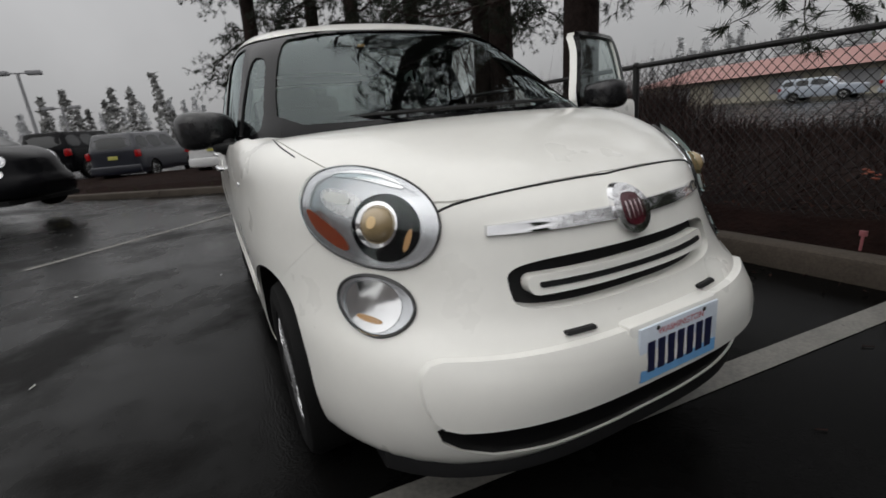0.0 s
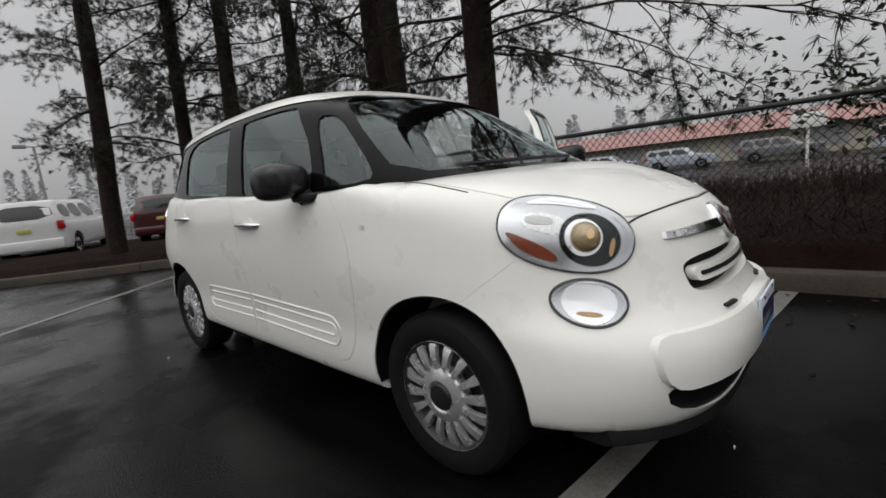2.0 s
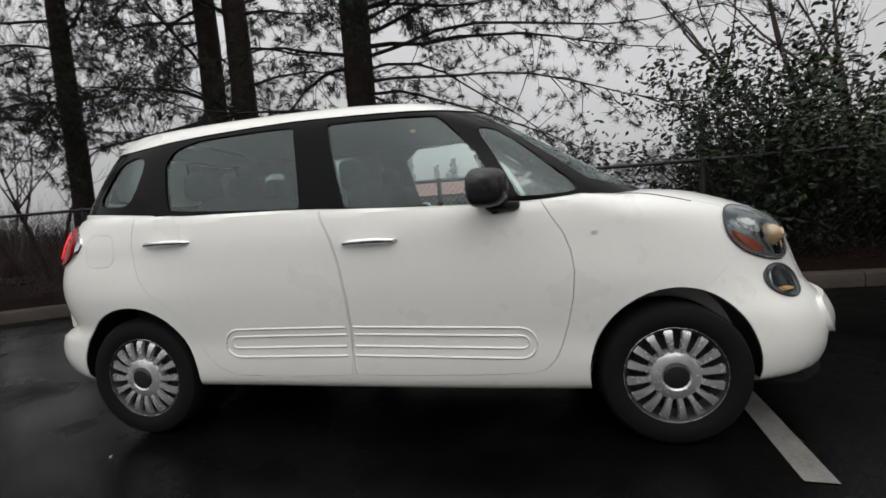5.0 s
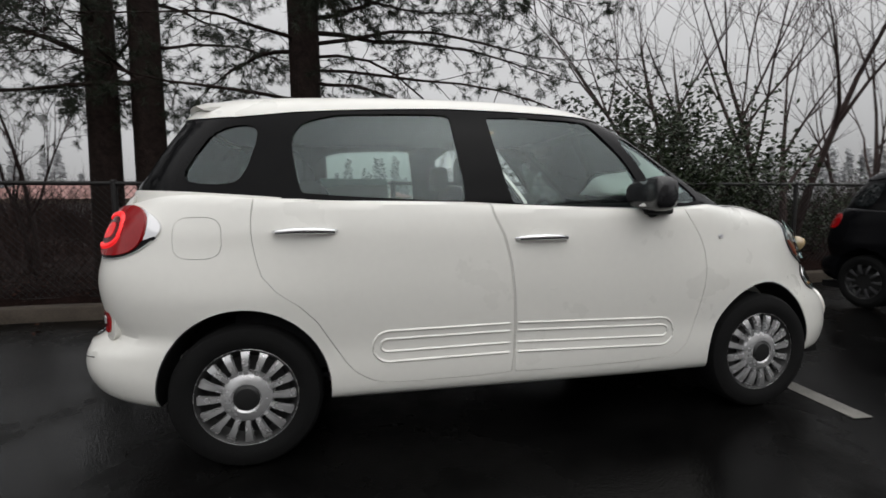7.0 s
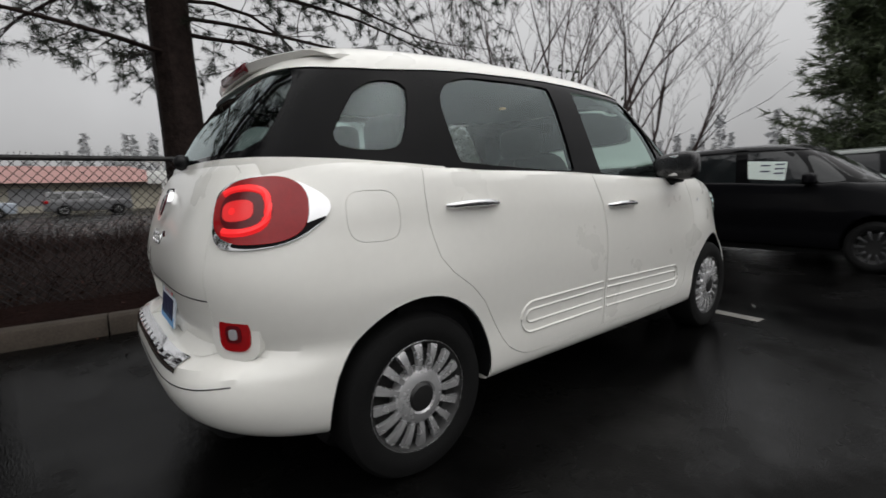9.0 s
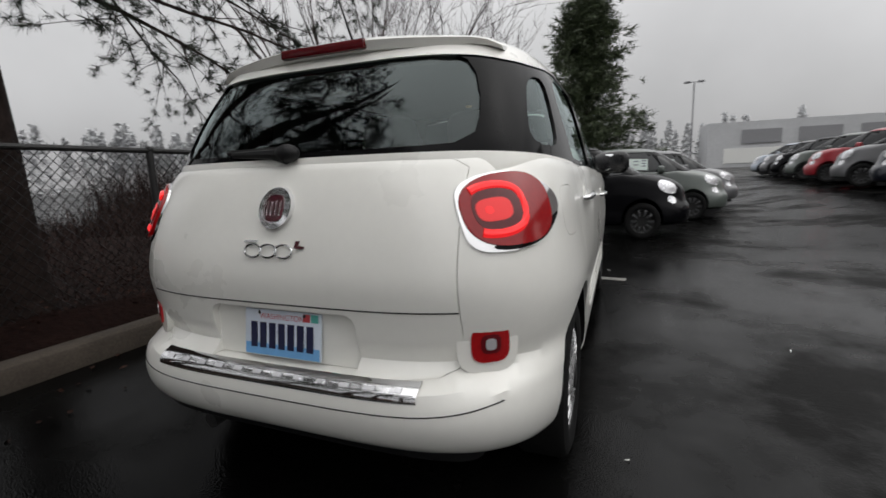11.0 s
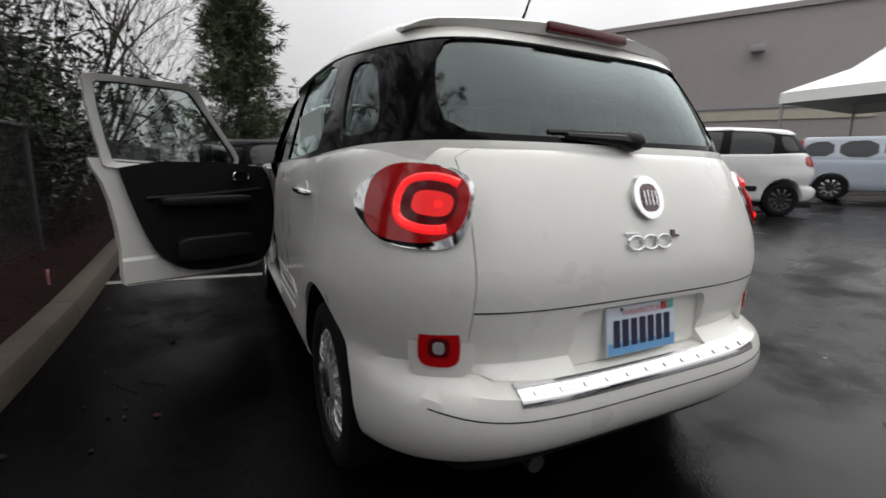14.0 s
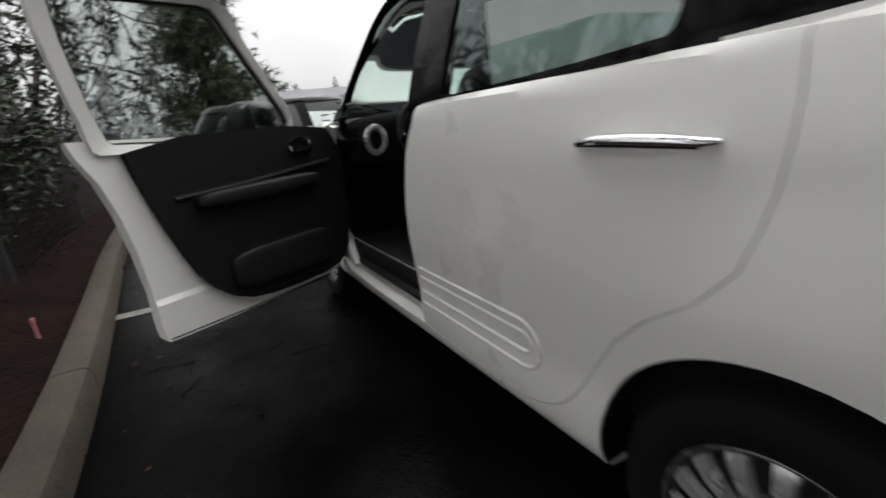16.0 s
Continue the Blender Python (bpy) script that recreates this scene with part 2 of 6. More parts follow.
# ------------------------------------------------------------------ mesh helpers
def part(name, data, mat, parent=None, label="", smooth=True, sharp=35):
    """Links a bmesh, a mesh or a (verts, faces) pair as one mesh object."""
    if isinstance(data, bmesh.types.BMesh):
        me = bpy.data.meshes.new(name)
        data.to_mesh(me)
        data.free()
    elif isinstance(data, tuple):
        me = bpy.data.meshes.new(name)
        me.from_pydata([tuple(v) for v in data[0]], [], data[1])
        me.update()
    else:
        me = data
    me.materials.clear()
    me.materials.append(mat)
    if smooth:
        me.polygons.foreach_set("use_smooth", [True] * len(me.polygons))
        me.set_sharp_from_angle(angle=radians(sharp))
    ob = new(name, me)
    ob.parent = parent
    if label:
        tagged(ob, label)
    return ob


def empty(name, label, category, group="", at=(0, 0, 0)):
    ob = new(name)
    ob.location = at
    return tagged(ob, label, category, group)


def join(*pairs):
    vs, fs = [], []
    for v, f in pairs:
        k = len(vs)
        vs += [tuple(p) for p in v]
        fs += [tuple(i + k for i in q) for q in f]
    return vs, fs


def moved(pair, m):
    return [m @ Vector(v) for v in pair[0]], pair[1]


def flip_x(pair):
    return [(-v[0], v[1], v[2]) for v in pair[0]], [tuple(reversed(f)) for f in pair[1]]


def block(lo, hi, bevel=0.0, seg=2):
    bm = bmesh.new()
    bmesh.ops.create_cube(bm, size=1)
    for v in bm.verts:
        v.co = Vector([lo[i] + (v.co[i] + 0.5) * (hi[i] - lo[i]) for i in range(3)])
    if bevel:
        bmesh.ops.bevel(bm, geom=bm.edges[:], offset=bevel, segments=seg, affect="EDGES", profile=0.5)
    bm.verts.index_update()
    r = [v.co.copy() for v in bm.verts], [tuple(v.index for v in f.verts) for f in bm.faces]
    bm.free()
    return r


def tube(points, radii, sides=8, closed=False):
    """A round bar along points."""
    pts = [Vector(p) for p in points]
    n = len(pts)
    if not hasattr(radii, "__len__"):
        radii = [radii] * n
    vs, fs = [], []
    for i, p in enumerate(pts):
        a, b = (pts[i - 1], pts[(i + 1) % n]) if closed else (pts[max(i - 1, 0)], pts[min(i + 1, n - 1)])
        q = (b - a).to_track_quat("Z", "Y")
        for k in range(sides):
            t = 2 * math.pi * k / sides
            vs.append(p + q @ Vector((math.cos(t), math.sin(t), 0)) * radii[i])
    for i in range(n if closed else n - 1):
        for k in range(sides):
            a, b = i * sides + k, i * sides + (k + 1) % sides
            c, d = ((i + 1) % n) * sides + (k + 1) % sides, ((i + 1) % n) * sides + k
            fs.append((a, b, c, d))
    if not closed:
        fs.append(tuple(reversed(range(sides))))
        fs.append(tuple(range((n - 1) * sides, n * sides)))
    return vs, fs


def lathe(profile, seg=48, caps=True):
    """Turned about the x axis; profile rows of (x, radius)."""
    vs, fs = [], []
    for x, r in profile:
        for k in range(seg):
            t = 2 * math.pi * k / seg
            vs.append((x, r * math.cos(t), r * math.sin(t)))
    for i in range(len(profile) - 1):
        for k in range(seg):
            fs.append((i * seg + k, i * seg + (k + 1) % seg, (i + 1) * seg + (k + 1) % seg, (i + 1) * seg + k))
    if caps:
        fs.append(tuple(range(seg)))
        fs.append(tuple(reversed(range((len(profile) - 1) * seg, len(profile) * seg))))
    return vs, fs


def superball(c, r, e=(1.0, 1.0), nu=24, nv=14, shape=None):
    """A rounded block: a ball with squareness e; shape may bend it."""
    vs, fs = [], []
    sp = lambda a, k: math.copysign(abs(a) ** k, a)
    for j in range(nv + 1):
        v = -math.pi / 2 + math.pi * j / nv
        for i in range(nu):
            u = 2 * math.pi * i / nu
            p = Vector((r[0] * sp(math.cos(v), e[0]) * sp(math.cos(u), e[1]), r[1] * sp(math.cos(v), e[0]) * sp(math.sin(u), e[1]), r[2] * sp(math.sin(v), e[0])))
            if shape:
                p = shape(p)
            vs.append(p + Vector(c))
    for j in range(nv):
        for i in range(nu):
            fs.append((j * nu + i, j * nu + (i + 1) % nu, (j + 1) * nu + (i + 1) % nu, (j + 1) * nu + i))
    return vs, fs


def chaikin(poly, times=2, closed=True):
    for _ in range(times):
        out = []
        for i in range(len(poly)):
            a, b = poly[i], poly[(i + 1) % len(poly)]
            if not closed and i == len(poly) - 1:
                break
            out += [tuple(x * .75 + y * .25 for x, y in zip(a, b)), tuple(x * .25 + y * .75 for x, y in zip(a, b))]
        poly = ([poly[0]] + out + [poly[-1]]) if not closed else out
    return poly


def ellipse(a, b, n=40, e=1.0, c=(0, 0)):
    sp = lambda v: math.copysign(abs(v) ** e, v)
    return [(c[0] + a * sp(math.cos(2 * math.pi * i / n)), c[1] + b * sp(math.sin(2 * math.pi * i / n))) for i in range(n)]


def prism(poly, axis, lo, hi):
    """A solid with outline poly: axis x takes (y, z), y takes (x, z), z takes (x, y)."""
    put = {"x": lambda p, d: (d, p[0], p[1]), "y": lambda p, d: (p[0], d, p[1]), "z": lambda p, d: (p[0], p[1], d)}[axis]
    n = len(poly)
    vs = [put(p, lo) for p in poly] + [put(p, hi) for p in poly]
    fs = [tuple(range(n)), tuple(range(2 * n - 1, n - 1, -1))] + [(i, i + n, (i + 1) % n + n, (i + 1) % n) for i in range(n)]
    bm = bmesh.new()
    bv = [bm.verts.new(v) for v in vs]
    for f in fs:
        bm.faces.new([bv[i] for i in f])
    bmesh.ops.recalc_face_normals(bm, faces=bm.faces[:])
    me = bpy.data.meshes.new("cutter")
    bm.to_mesh(me)
    bm.free()
    return me


def to_mesh(pair, name="solid"):
    me = bpy.data.meshes.new(name)
    me.from_pydata([tuple(v) for v in pair[0]], [], pair[1])
    me.update()
    return me


def boolean(a, b, op):
    """The solid a cut by, or kept inside, the solid b."""
    oa, ob = new("work", a), new("tool", b)
    mod = oa.modifiers.new("cut", "BOOLEAN")
    mod.object, mod.operation, mod.solver = ob, op, "EXACT"
    dg = bpy.context.evaluated_depsgraph_get()
    me = bpy.data.meshes.new_from_object(oa.evaluated_get(dg))
    bpy.data.objects.remove(oa)
    bpy.data.objects.remove(ob)
    return me


def less(a, *cuts):
    for b in cuts:
        a = boolean(a, b, "DIFFERENCE")
    return a


def within(a, b):
    return boolean(a, b, "INTERSECT")


def mirrored(me):
    c = me.copy()
    c.transform(Matrix.Diagonal((-1, 1, 1, 1)))
    c.flip_normals()
    return c


# ------------------------------------------------------------------ the shape of the white car
def interp(v, xs, ys):
    """Smooth (monotone-ish cubic) interpolation through knots."""
    xs, ys = np.array(xs, float), np.array(ys, float)
    d = np.gradient(ys, xs)
    v = np.clip(v, xs[0], xs[-1])
    i = np.clip(np.searchsorted(xs, v) - 1, 0, len(xs) - 2)
    h = xs[i + 1] - xs[i]
    s = (v - xs[i]) / h
    return ((2*s**3 - 3*s**2 + 1) * ys[i] + (s**3 - 2*s**2 + s) * h * d[i]
            + (3*s**2 - 2*s**3) * ys[i + 1] + (s**3 - s**2) * h * d[i + 1])


def smax(a, b, k):
    h = np.clip(0.5 + 0.5 * (a - b) / k, 0, 1)
    return b + (a - b) * h + k * h * (1 - h)


def plan(x, y, w, yf, yr, y0, y1, nf, nr):
    """Distance-like value of a rounded plan outline with half width w."""
    ax = np.abs(x) / w
    f = np.maximum((y - y0) / (yf - y0), 0)
    r = np.maximum((y1 - y) / (y1 - yr), 0)
    vf = (ax ** nf + f ** nf) ** (1 / nf)
    vr = (ax ** nr + r ** nr) ** (1 / nr)
    return (np.where(f > 0, vf, np.where(r > 0, vr, ax)) - 1) * 0.85


def lower_body(p):
    x, y, z = p[:, 0], p[:, 1], p[:, 2]
    w = interp(z, [.15, .22, .3, .38, .5, .62, .75, .9, 1.0, 1.08, 1.2], [.79, .835, .862, .872, .872, .884, .893, .891, .885, .872, .845])
    w = w - np.clip((z - .75) / .2, 0, 1) * (.024 * np.clip((-y - .8) / .45, 0, 1) + .016 * np.clip((y - .7) / .3, 0, 1))
    yf = interp(z, [.15, .22, .32, .42, .52, .575, .62, .68, .8, .88, .94, 1.0, 1.1], [2.01, 2.08, 2.13, 2.15, 2.15, 2.13, 2.10, 2.085, 2.055, 2.02, 1.965, 1.87, 1.6])
    yr = interp(z, [.15, .22, .32, .36, .42, .5, .535, .56, .65, .74, .8, .9, 1.0, 1.1, 1.2], [-1.88, -1.94, -2.01, -2.035, -2.06, -2.06, -2.045, -1.985, -1.975, -1.985, -1.99, -1.975, -1.945, -1.905, -1.85])
    nf = interp(z, [.15, .5, .68, 1.1], [3.2, 3.1, 2.4, 2.3])
    nr = interp(z, [.15, .5, .56, .7, 1.0, 1.2], [3.8, 4.3, 4.0, 4.2, 4.2, 3.6])
    g = plan(x, y, w, yf, yr, 0.9, -0.95, nf, nr)
    top = interp(y, [-2.2, -1.55, -1.22, -.22, .32, .84, 1.06, 1.3, 1.5, 1.65, 1.8, 1.95, 2.1], [1.185, 1.18, 1.16, 1.13, 1.105, 1.105, 1.125, 1.122, 1.10, 1.07, 1.025, .965, .9])
    top = top - np.clip((y - .95) * 6, 0, 1) * (.02 * (np.abs(x) / .7) ** 2 + .05 * np.clip(np.abs(x) - .55, 0, 1) ** 1.5)
    return smax(smax(g, z - top, .03 + .05 * np.clip((y - .9) * 4, 0, 1)), interp(y, [-2.1, -1.64, -.93, .95, 1.65, 2.15], [.33, .275, .268, .245, .255, .245]) - z, .05)


def cabin(p):
    x, y, z = p[:, 0], p[:, 1], p[:, 2]
    w = interp(z, [1.0, 1.1, 1.2, 1.35, 1.5, 1.6, 1.7], [.80, .838, .818, .778, .728, .68, .62])
    w = w - .03 * np.clip((-y - .9) / .6, 0, 1)
    yf = interp(z, [1.0, 1.12, 1.35, 1.5, 1.6, 1.7], [1.50, 1.30, .92, .67, .49, .28])
    yr = interp(z, [1.0, 1.17, 1.3, 1.45, 1.56, 1.7], [-1.80, -1.85, -1.79, -1.69, -1.60, -1.46])
    g = plan(x, y, w, yf, yr, -.3, -.9, 4.4, 4.0)
    top = interp(y, [-1.9, -1.5, -1.0, -.4, 0, .3, .5, .9], [1.585, 1.63, 1.66, 1.675, 1.668, 1.645, 1.61, 1.5])
    top = top - .045 * (np.abs(x) / .6) ** 2
    return smax(smax(g, z - top, .08), 1.0 - z, .03)


def solve(fn, a, b, off=0.0, steps=26):
    """Where the ways from inside points a to outside points b meet the surface fn = off."""
    lo, hi = np.zeros(len(a)), np.ones(len(a))
    for _ in range(steps):
        mid = (lo + hi) / 2
        inside = fn(a + (b - a) * mid[:, None]) < off
        lo, hi = np.where(inside, mid, lo), np.where(inside, hi, mid)
    return a + (b - a) * lo[:, None]


def solid(fn, centre, inner, outer, n, off=0.0):
    """A closed quad skin of the shape fn, from a gridded box drawn in to it."""
    index, grid, faces = {}, [], []

    def vert(i, j, k):
        if (i, j, k) not in index:
            index[(i, j, k)] = len(grid)
            grid.append((2 * i / n[0] - 1, 2 * j / n[1] - 1, 2 * k / n[2] - 1))
        return index[(i, j, k)]
    for ax in range(3):
        u, v = [(1, 2), (2, 0), (0, 1)][ax]
        for side in (0, n[ax]):
            for p in range(n[u]):
                for q in range(n[v]):
                    quad = []
                    for dp, dq in ((0, 0), (1, 0), (1, 1), (0, 1)):
                        c = [0, 0, 0]
                        c[ax], c[u], c[v] = side, p + dp, q + dq
                        quad.append(vert(*c))
                    faces.append(tuple(quad) if side else tuple(reversed(quad)))
    g = np.array(grid)
    c = np.array(centre)
    pts = solve(fn, c + g * np.array(inner), c + g * np.array(outer), off)
    return pts.tolist(), faces


def patch(fn, centre, u, v, poly, off=0.004, depth=0.02, rings=5, reach=0.5):
    """A lid of outline poly (in metres along u and v), laid on the shape fn and standing off above it."""
    c, u = np.array(centre, float), np.array(u, float)
    u = u / np.linalg.norm(u)
    v = np.array(v, float)
    v = v - u * np.dot(u, v)
    v = v / np.linalg.norm(v)
    w = np.cross(u, v)
    n = len(poly)
    pl = np.array(poly)
    mid = pl.mean(axis=0)
    c0 = c + u * mid[0] + v * mid[1]
    if fn(np.array([c0 + w * .3]))[0] < fn(np.array([c0 - w * .3]))[0]:
        w = -w
    flat = [c + u * mid[0] + v * mid[1]]
    for r in range(1, rings + 1):
        for p in mid + (pl - mid) * (r / rings):
            flat.append(c + u * p[0] + v * p[1])
    flat = np.array(flat)
    top = solve(fn, flat - w * reach, flat + w * reach) + w * off
    base = top[-n:] - w * depth
    vs = np.vstack([top, base]).tolist()
    fs = [(0, 1 + i, 1 + (i + 1) % n) for i in range(n)]
    for r in range(rings - 1):
        a = 1 + r * n
        fs += [(a + i, a + n + i, a + n + (i + 1) % n, a + (i + 1) % n) for i in range(n)]
    a, b = 1 + (rings - 1) * n, 1 + rings * n
    fs += [(a + i, b + i, b + (i + 1) % n, a + (i + 1) % n) for i in range(n)]
    bm = bmesh.new()
    bv = [bm.verts.new(p) for p in vs]
    for f in fs:
        bm.faces.new([bv[i] for i in f])
    bmesh.ops.recalc_face_normals(bm, faces=bm.faces[:])
    if bm.faces[0].normal.dot(Vector(w)) < 0:
        bmesh.ops.reverse_faces(bm, faces=bm.faces[:])
    out = [p.co.copy() for p in bm.verts], [tuple(q.index for q in f.verts) for f in bm.faces]
    bm.free()
    return out


def dense(poly, step=0.03):
    out = []
    for i in range(len(poly)):
        a, b = poly[i], poly[(i + 1) % len(poly)]
        k = max(1, int(math.dist(a, b) / step))
        out += [tuple(p + (q - p) * s / k for p, q in zip(a, b)) for s in range(k)]
    return out


def bar_outline(y0, y1, z0, z1, r=None):
    """A rounded slot outline."""
    r = r or abs(z1 - z0) / 2
    c = [(y1 - r, z1 - r, 0), (y0 + r, z1 - r, 90), (y0 + r, z0 + r, 180), (y1 - r, z0 + r, 270)]
    return dense([(a + r * math.cos(radians(s + k * 30)), b + r * math.sin(radians(s + k * 30))) for a, b, s in c for k in range(4)])


def grow(poly, d):
    c = np.mean(np.array(poly), axis=0)
    return [tuple(c + (np.array(p) - c) * (1 + d / np.linalg.norm(np.array(p) - c))) for p in poly]


car = empty("compact_car", "white four-door compact car parked with its driver door open", "car")
LOW = ((0, 0, .66), (.35, 1.35, .12), (1.05, 2.4, .75), (44, 120, 40))
TOP = ((0, -.32, 1.3), (.3, .9, .12), (1.0, 2.1, .55), (36, 84, 30))
low = to_mesh(solid(lower_body, *LOW))
SH = lambda p, k=1: chaikin(p, k)

# doors, bonnet, tailgate and flap are cut out of the shell
FRONT_DOOR = SH([(-.25, 1.30), (-.235, 1.12), (-.15, .94), (-.11, .62), (-.12, .345), (-.10, .33), (.70, .33), (.80, .37), (.86, .5), (.91, .75), (.89, .92), (.80, 1.06), (.775, 1.12), (.76, 1.30)])
REAR_DOOR = SH([(-1.24, 1.30), (-1.25, 1.15), (-1.262, 1.05), (-1.25, .93), (-1.21, .8), (-1.03, .67), (-.94, .52), (-.87, .41), (-.79, .355), (-.70, .33), (-.14, .33), (-.125, .345), (-.115, .62), (-.155, .94), (-.24, 1.12), (-.255, 1.30)])
FLAP = ellipse(.095, .085, 32, .6, (-1.465, .995))
BONNET = SH([(0, 1.96), (.3, 1.932), (.42, 1.895), (.52, 1.825), (.62, 1.68), (.69, 1.5), (.735, 1.28), (.735, 1.10), (.5, 1.26), (.2, 1.325), (-.2, 1.325), (-.5, 1.26), (-.735, 1.10), (-.735, 1.28), (-.69, 1.5), (-.62, 1.68), (-.52, 1.825), (-.42, 1.895), (-.3, 1.932)])
TAILGATE = SH([(-.60, 1.4), (-.595, .9), (-.605, .72), (-.61, .58), (-.52, .548), (0, .542), (.52, .548), (.61, .58), (.605, .72), (.595, .9), (.60, 1.4)])
ARCH = ellipse(.352, .365, 56)
cavity = within(to_mesh(solid(lambda p: np.maximum(lower_body(p * np.array([1, 1, 0]) + np.array([0, 0, .8])), np.abs(p[:, 2] - .93) - .57), (0, 0, .93), (.35, 1.3, .1), (1.05, 2.4, .75), (24, 60, 10), off=-.085)), to_mesh(block((-1, -1.76, .36), (1, 1.02, 1.5))))
arches = [prism([(y + s * 1.306, z + .335) for y, z in ARCH], "x", sx * .60, sx * 1.2) for s in (1, -1) for sx in (1, -1)]
shell = less(low.copy(), *arches)
hollow = less(shell.copy(), cavity)
front_door = within(hollow, prism(grow(FRONT_DOOR, -.003), "x", .792, 1.2))
rear_door = within(hollow, prism(grow(REAR_DOOR, -.003), "x", .782, 1.2))
bonnet = within(hollow, prism(grow(BONNET, -.004), "z", .80, 1.4))
tailgate = less(within(shell, prism(grow(TAILGATE, -.003), "y", -2.4, -1.802)), prism(bar_outline(-.285, .285, .52, .728, .04), "y", -2.4, -1.95))
flap = within(shell, prism(grow(FLAP, -.002), "x", .80, 1.2))
INTAKE = SH([(-.61, .42), (-.52, .405), (0, .41), (.52, .405), (.61, .42), (.59, .35), (.45, .302), (0, .285), (-.45, .302), (-.59, .35)])
GRILLE = [(x, z) for x, z in ellipse(.372, .062, 48, .45, (0, .705))]
body = less(hollow, prism(FRONT_DOOR, "x", .785, 1.2), prism(FRONT_DOOR, "x", -1.2, -.785), prism(REAR_DOOR, "x", .775, 1.2), prism(REAR_DOOR, "x", -1.2, -.775),
            prism(BONNET, "z", .86, 1.4), prism(TAILGATE, "y", -2.4, -1.80), prism(FLAP, "x", .82, 1.2),
            prism([(1.625, .835), (1.63, .838), (1.415, .668), (1.41, .665)], "x", .5, 1.2), prism(INTAKE, "y", 1.7, 2.4), prism(GRILLE, "y", 1.80, 2.4))
part("body", body, PAINT, car, "white painted body shell", sharp=30)
part("rear_door", rear_door, PAINT, car, sharp=30)
part("rear_door", mirrored(rear_door), PAINT, car, sharp=30)
right_door = part("front_door", front_door.copy(), PAINT, car, sharp=30)
part("bonnet", bonnet, PAINT, car, sharp=30)
part("tailgate", tailgate, PAINT, car, sharp=30)
part("fuel_flap", flap, PAINT, car, sharp=30)
part("intake", patch(lower_body, (0, 1.9, 0), (1, 0, 0), (0, 0, 1), dense(grow(INTAKE, -.003), .04), -.008, .03, 5), BLACK, car, "black lower air intake")
inner_low = lambda p: lower_body(p) + .03
part("grille_backing", patch(inner_low, (0, 1.9, .705), (1, 0, 0), (0, 0, 1), dense(ellipse(.40, .075, 40, .45)), 0, .02), BLACK, car, "black upper grille")
slat = part("grille_slat", patch(lower_body, (0, 1.9, 0), (1, 0, 0), (0, 0, 1), bar_outline(-.328, .328, .681, .729, .022), .0, .03, 4), PAINT, car, "white looped grille slat")
part("slat_gap", patch(lower_body, (0, 1.9, 0), (1, 0, 0), (0, 0, 1), bar_outline(-.300, .300, .6985, .7115, .006), .003, .02, 3), BLACK, slat, "black slot")
for sx in (1, -1):
    for s in (1, -1):
        liner = lathe([(.50 * sx, .02), (.50 * sx, .351), (.868 * sx, .351), (.868 * sx, .346), (.52 * sx, .345), (.52 * sx, .02)], 48)
        q = np.array([(0, y + s * 1.306, max(z * 1.035 + .335, .27)) for x, y, z in liner[0]])
        lim = solve(lower_body, q, q + np.array([1.2, 0, 0]))[:, 0] - .004
        lv = [(math.copysign(min(abs(x), m), sx), y + s * 1.306, z * 1.035 + .335) for (x, y, z), m in zip(liner[0], lim.tolist())]
        part("wheel_arch_liner", (lv, [f for f in liner[1] if max(lv[i][2] for i in f) > .30]), BLACK, car, "black wheel arch liner")


def front_lip(n=40):
    """A black lip that follows the nose below the bumper."""
    vs, fs = [], []
    for i in range(n + 1):
        x = -.70 + 1.40 * i / n
        y = float(solve(lower_body, np.array([[x, 1.0, .36]]), np.array([[x, 2.5, .36]]))[0][1])
        vs += [(x, y - .05, .29), (x, y - .035, .262), (x, y - .03, .240), (x, y - .05, .228), (x, y - .16, .228), (x, y - .16, .29)]
    for i in range(n):
        for j in range(6):
            fs.append((i * 6 + j, i * 6 + (j + 1) % 6, (i + 1) * 6 + (j + 1) % 6, (i + 1) * 6 + j))
    return vs, fs + [tuple(reversed(range(6))), tuple(range(n * 6, n * 6 + 6))]


part("chin_spoiler", front_lip(), BLACK, car, "black lower front lip")
# plain black slab: the floor, with the shade beneath it in its colour
part("underbody", block((-.60, -1.72, .19), (.60, 1.62, .33), .03), BLACK, car, "black underbody")
part("rear_valance", superball((0, -1.82, .325), (.66, .15, .055), (.4, .45), 40, 10), BLACK, car)
part("exhaust_pipe", tube([(-.38, -1.70, .27), (-.38, -1.96, .262)], .028, 14), DISC, car)

# cabin: black shell with window openings, panes set in
outer = to_mesh(solid(cabin, *TOP))
innerc = to_mesh(solid(cabin, *TOP, off=-.035))
frame_shell = less(outer, innerc)


def sharp_outline(points, r=.02):
    """An outline whose corners are rounded by about r only."""
    q, n = [], len(points)
    for i in range(n):
        p = Vector(points[i])
        for o in (points[i - 1], points[(i + 1) % n]):
            d = Vector(o) - p
            q.append(tuple(p + d.normalized() * min(r, d.length * .4)))
    return chaikin(q, 1)


